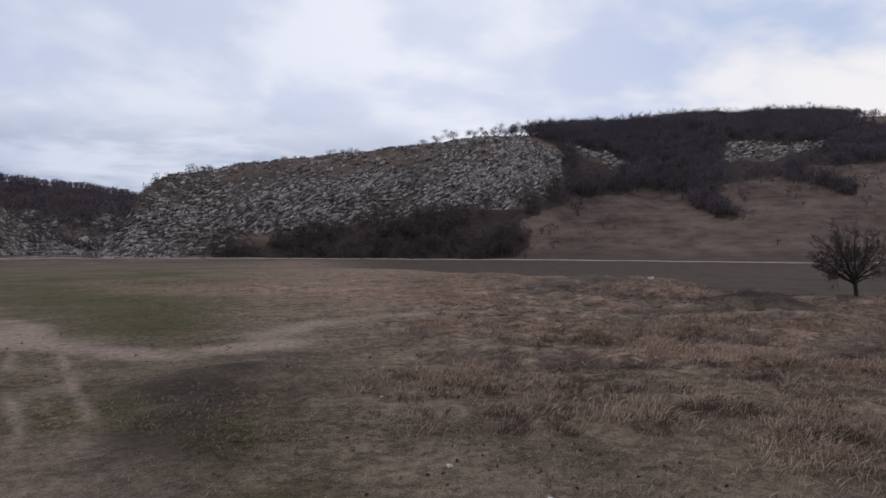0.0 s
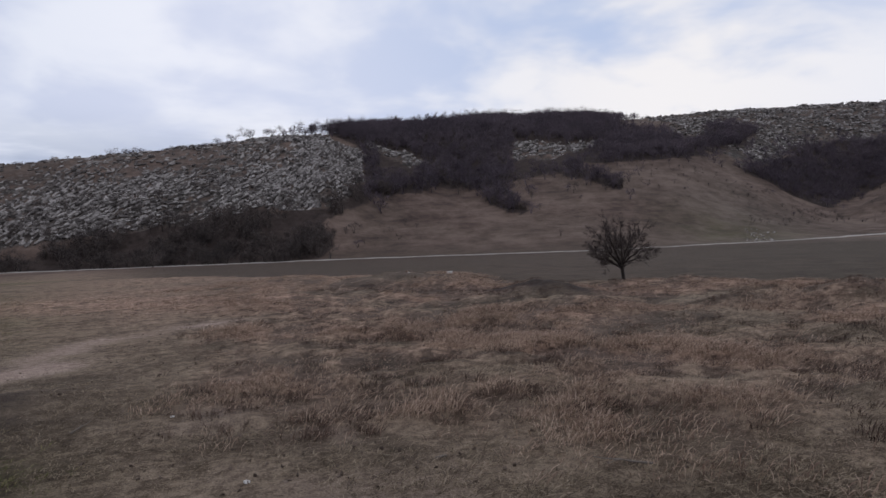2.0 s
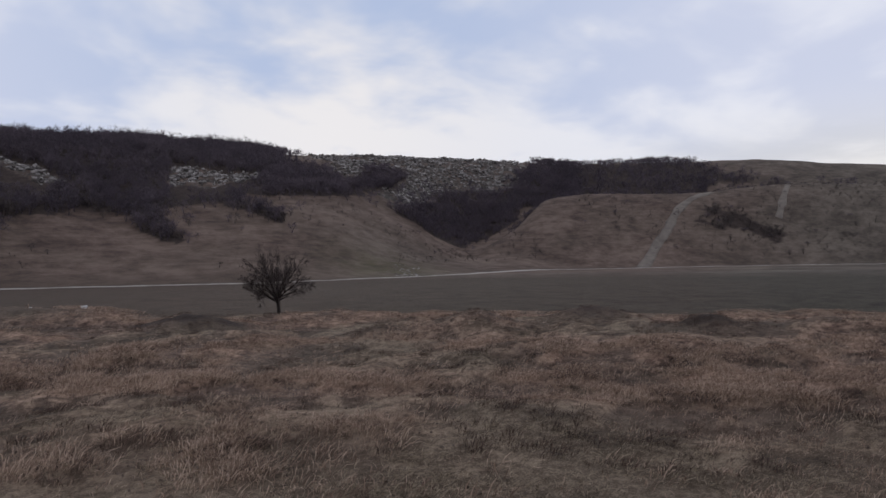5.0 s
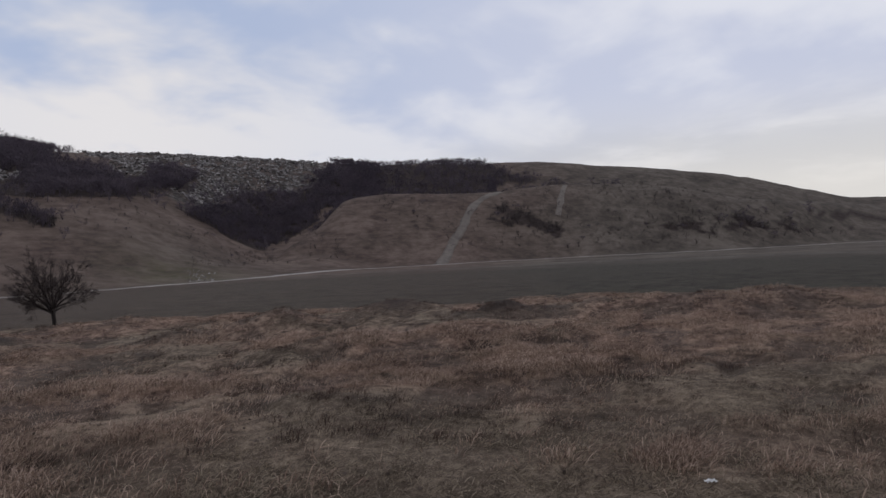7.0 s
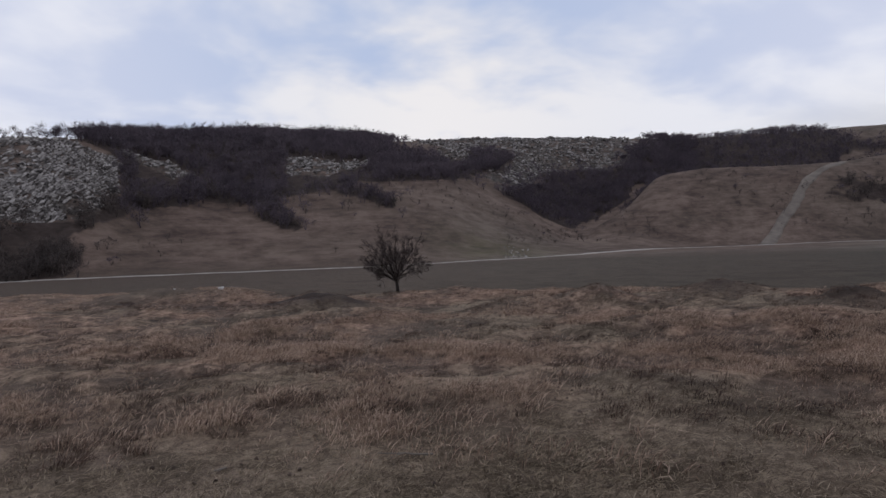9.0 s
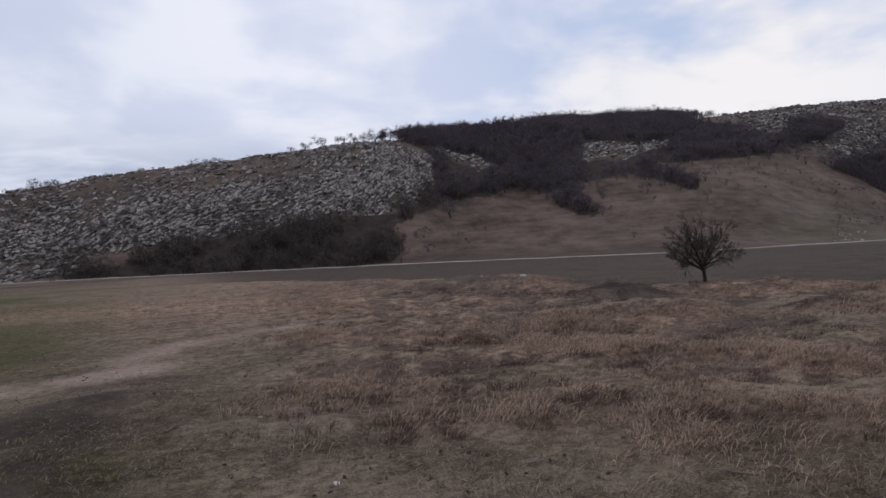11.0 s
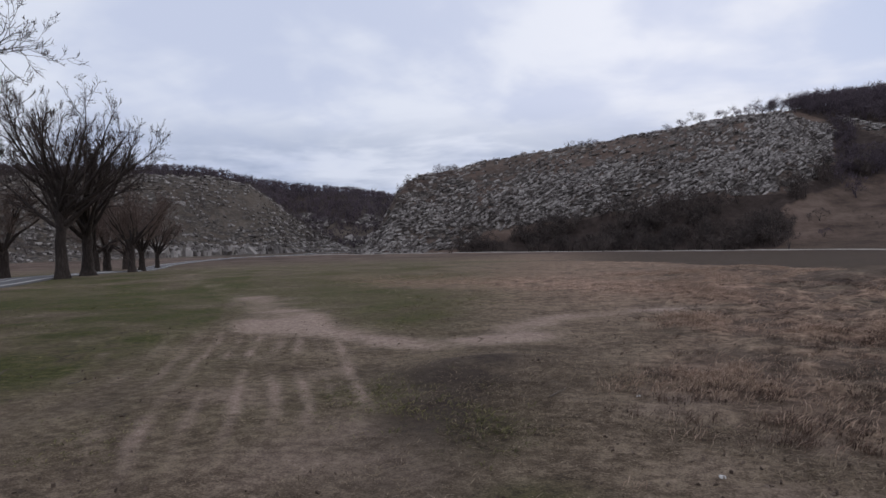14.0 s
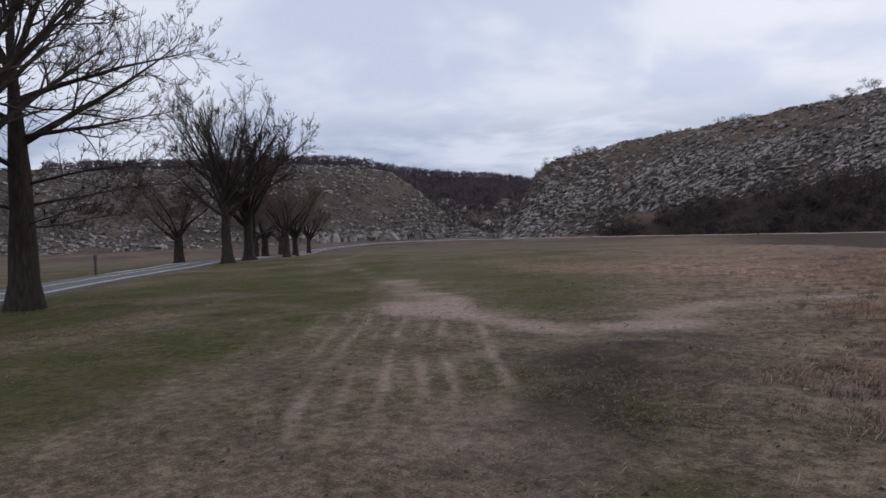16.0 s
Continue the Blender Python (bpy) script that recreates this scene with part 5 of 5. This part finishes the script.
crest_tree = rounded_tree(26, 3.9, "small bare tree on the crest of the hill")
crest_b = rounded_tree(27, 4.4, "rounded bare tree on the crest of the hill")
for k, (az, size) in enumerate([(1.7, 0.6), (0.5, 0.7), (-0.9, 0.9), (-2.7, 1.0), (-3.6, 0.8), (-4.4, 0.9), (-5.3, 1.15), (-5.9, 1.2), (-6.6, 1.0), (-7.3, 1.15), (-8.1, 1.1), (-9.2, 1.2), (-9.8, 1.4), (-10.6, 1.2), (20.2, 0.55), (19.3, 0.5)]):
    src = crest_b if k % 3 else crest_tree
    r = float(at(T_MAIN[3], az)) + 1.5
    if k == 0:
        stand(crest_tree, az, r, 0, size)
    elif k == 1:
        stand(crest_b, az, r, 50, size)
    else:
        stand(copy_thing(src, Matrix.Identity(4)), az, r, 67 * k, size)


# ---- grass of the meadow ----
def blade_piece(rng, blades, spread, width, curl):
    V, F = [], []
    for _ in range(blades):
        a, q = rng.uniform(0, 6.28), rng.random() ** 0.7
        root = np.array((math.cos(a) * q * spread, math.sin(a) * q * spread, -0.05))
        b = a + rng.normal(0, 0.8)
        out = rng.uniform(0.2, 1.0) * curl
        mid = root + np.array((math.cos(b) * out * 0.4, math.sin(b) * out * 0.4, rng.uniform(0.45, 0.7)))
        tip = mid + np.array((math.cos(b) * out * 0.8, math.sin(b) * out * 0.8, rng.uniform(0.05, 0.4)))
        s = np.array((-math.sin(b + 0.5), math.cos(b + 0.5), 0)) * width * rng.uniform(0.6, 1.3)
        i = len(V)
        V += [root, mid - s, mid + s, tip]
        F += [(i, i + 1, i + 2), (i + 2, i + 1, i + 3)]
    return np.array(V), np.array(F)


def sow(name, seed, sector, gap, size, tall, blades, spread, width, curl, mat, label, density):
    rng = np.random.default_rng(seed)
    area = radians(sector[1] - sector[0])
    m = int(area * (sector[3] - sector[2]) / gap)
    az = rng.uniform(sector[0], sector[1], m)
    r = sector[2] + (sector[3] - sector[2]) * rng.random(m) ** 1.25
    x, y = -r * np.sin(np.radians(az)), r * np.cos(np.radians(az))
    z = ground_z(x, y)[0]
    ok = rng.random(m) < density(x, y, az, r)
    x, y, z, r = x[ok], y[ok], z[ok], r[ok]
    pick, pieces = rng.integers(0, 6, len(x)), []
    wind = np.array((0.25, -0.12))
    for k in range(6):
        v, f = blade_piece(rng, blades, spread, width, curl)
        s = pick == k
        c = s.sum()
        if c:
            sz = rng.uniform(*size, c) * (0.75 + 0.9 * (vnoise(x[s] / 2.7, y[s] / 2.7, 77)))
            pieces.append(scatter(name, v, f, np.stack([x[s], y[s], z[s]], 1), rng.uniform(0, 6.28, c), sz, rng.uniform(*tall, c), mat, "", "", wind + rng.normal(0, 0.15, (c, 2))))
    return join(name, pieces, mat, label, "grass")


def dry_share(x, y, az, r):
    return np.clip(rough_meadow(az, r) * (0.30 + 2.6 * fbm(x, y, 3.2, 56) + 1.6 * fbm(x, y, 9, 58) + 0.75 * np.exp(-((az + 18) / 14) ** 2 - ((r - 15) / 4) ** 2)) * np.clip(1 - 1.1 * bank_weeds(x, y), 0, 1) * smooth(hummock(x, y) + 0.5 * fbm(x, y, 2.0, 62), -0.9, 0.35) * 2.3 + (0.12 * rough_meadow(az, r) + 0.35 * tan_band(az, r) * np.clip(0.6 + 2 * fbm(x, y, 2.5, 61), 0, 1)) * np.clip(1 - 1.4 * bank_weeds(x, y), 0, 1), 0, 1)


def sparse(x, y, az, r):
    worn = np.exp(-(polyline_dist(x, y, SANDY) / 1.2) ** 2)
    return np.clip((0.42 + 1.8 * fbm(x, y, 1.4, 57)) * (1 - worn), 0, 1) * smooth(az, 50, 20)


def turf_share(x, y, az, r):
    worn = np.exp(-(polyline_dist(x, y, SANDY) / 1.2) ** 2)
    near = np.exp(-((az - 26) / 4) ** 2 - ((r - 9.0) / 1.2) ** 2) + np.exp(-((az - 18) / 4) ** 2 - ((r - 7.2) / 0.8) ** 2) + np.exp(-((az - 25) / 6) ** 2 - ((r - 19.5) / 3.5) ** 2)
    return np.clip(0.25 + 1.7 * fbm(x, y, 2.5, 59), 0, 1) * (1 - worn) * np.maximum(smooth(az, 42, 50) * smooth(r, 6, 9), near)


sow("dry_grass", 31, (-100, 30, 5.5, 38), 0.00062, (0.08, 0.15), (0.42, 0.85), 11, 0.95, 0.026, 0.95, M_GRASS, "tussocks of tall dry tan grass in the meadow", dry_share)
sow("dead_weeds", 32, (-100, 8, 7.0, 29), 0.0017, (0.06, 0.13), (0.5, 0.9), 12, 0.8, 0.030, 0.8, M_WEED, "dark dead weed clumps among the dry grass", lambda x, y, az, r: np.clip(rough_meadow(az, r) * (0.06 + 2.6 * fbm(x, y, 0.6, 67)) + 1.2 * bank_weeds(x, y), 0, 1))
sow("short_dry_grass", 33, (-100, 45, 2.6, 16), 0.0008, (0.035, 0.075), (0.25, 0.55), 7, 1.2, 0.05, 1.6, M_STUBBLE, "short flattened dry grass", sparse)
sow("turf", 34, (6, 72, 4.0, 40), 0.0011, (0.05, 0.09), (0.3, 0.6), 8, 1.1, 0.06, 1.2, M_TURF, "short thin green and brown turf", turf_share)


# ---- clods, stones and small litter ----
def strew_clods():
    rng = np.random.default_rng(41)
    kinds = [rough_box(rng) for _ in range(5)]
    pieces = []
    m = 3000
    az = rng.uniform(-95, 60, m)
    r = 3.0 + 15 * rng.random(m) ** 1.4
    x, y = -r * np.sin(np.radians(az)), r * np.cos(np.radians(az))
    z = ground_z(x, y)[0]
    keep = (fbm(x, y, 2.2, 111) > 0.02)
    for px, py, pz in zip(x[keep], y[keep], z[keep]):
        v, f = kinds[rng.integers(0, 5)]
        s = rng.uniform(0.008, 0.030)
        mm = np.array(Euler(rng.uniform(0, 6, 3)).to_matrix()) @ np.diag((s * 1.6, s, s * 0.45))
        pieces.append((v @ mm.T + np.array((px, py, pz + 0.2 * s)), f))
    join("earth_clods", pieces, M_CLOD, "small dark clods and dung on the worn ground", "clods")


strew_clods()


def stone(az, r, size, label, mat=None):
    rng = np.random.default_rng(int(abs(az) * 100 + r))
    me = block_mesh(rng, 0.25)
    p = bearing(az, r)
    ob = link("stone", me, mat or M_WHITE, None, label, "stone")
    ob.matrix_basis = Matrix.LocRotScale((p.x, p.y, height(p.x, p.y) + size * 0.12), Euler((0.1, 0.15, rng.uniform(0, 3))), (size * 1.3, size, size * 0.6))


stone(-17.05, 29.6, 0.20, "white stone lying on the edge of the meadow")
stone(-14.8, 31.5, 0.10, "pale stone lying on the edge of the meadow")
stone(-13.6, 31.0, 0.08, "pale stone lying on the edge of the meadow")
stone(-0.5, 6.0, 0.045, "small pale pebble on worn ground")
stone(5.2, 8.6, 0.035, "small pale pebble on worn ground")


def scrap(az, r, size, label):
    """A crumpled bit of white plastic."""
    rng = np.random.default_rng(int(r * 100))
    bm = bmesh.new()
    bmesh.ops.create_grid(bm, x_segments=5, y_segments=3, size=0.5)
    for v in bm.verts:
        v.co.z += rng.uniform(0, 0.22)
        v.co.y *= 0.5
    bmesh.ops.solidify(bm, geom=bm.faces[:], thickness=0.02)
    me = bpy.data.meshes.new("scrap")
    bm.to_mesh(me)
    bm.free()
    p = bearing(az, r)
    ob = link("plastic_scrap", me, M_WHITE, None, label, "litter")
    ob.matrix_basis = Matrix.LocRotScale((p.x, p.y, height(p.x, p.y) + 0.012), Euler((0, 0, rng.uniform(0, 3))), (size, size, size))


scrap(-83.7, 5.9, 0.10, "crumpled white plastic scrap on the grass")
scrap(-9.0, 5.3, 0.05, "small white plastic scrap on worn ground")


def fallen_twig(az, r, length, turn):
    rng = np.random.default_rng(int(r * 77))
    w = Wood()
    a, b = bough(rng, (0, 0, 0.02), (math.cos(turn), math.sin(turn), 0.03), length, 0.012, 0.004, 6, 0, 0.15)
    w.tube(a, b, 5)
    c, e = bough(rng, a[3], (math.cos(turn + 0.7), math.sin(turn + 0.7), 0.1), length * 0.4, 0.007, 0.003, 4, 0, 0.15)
    w.tube(c, e, 4)
    ob = link("fallen_twig", w.mesh("fallen_twig"), M_TRACK, None, "pale dry fallen twig on the ground", "twig")
    p = bearing(az, r)
    ob.location = (p.x, p.y, height(p.x, p.y))


fallen_twig(12.3, 8.5, 0.35, 0.9)
fallen_twig(-17, 6.2, 0.5, 2.9)
fallen_twig(57.5, 12.6, 0.30, 0.8)
fallen_twig(54.4, 12.4, 0.34, 1.0)
fallen_twig(49.5, 11.4, 0.2, 0.5)
fallen_twig(-34, 6.0, 0.55, 2.6)


def marker_post(az, r):
    base = tagged(new("marker_post"), "weathered grey post standing beside the road", "post")
    bm = bmesh.new()
    bmesh.ops.create_cube(bm, size=1.0)
    bmesh.ops.scale(bm, vec=(0.11, 0.11, 1.35), verts=bm.verts)
    bmesh.ops.translate(bm, vec=(0, 0, 0.6), verts=bm.verts)
    bmesh.ops.bevel(bm, geom=list(bm.edges), offset=0.012, segments=1, affect="EDGES")
    me = bpy.data.meshes.new("shaft")
    bm.to_mesh(me)
    bm.free()
    link("shaft", me, M_POST, base)
    bm = bmesh.new()
    bmesh.ops.create_cube(bm, size=1.0)
    bmesh.ops.scale(bm, vec=(0.16, 0.14, 0.3), verts=bm.verts)
    bmesh.ops.translate(bm, vec=(0, 0, 1.15), verts=bm.verts)
    bmesh.ops.bevel(bm, geom=list(bm.edges), offset=0.015, segments=1, affect="EDGES")
    me = bpy.data.meshes.new("cap")
    bm.to_mesh(me)
    bm.free()
    link("cap", me, M_POST, base)
    stand(base, az, r, 35)


marker_post(59.0, 41.5)
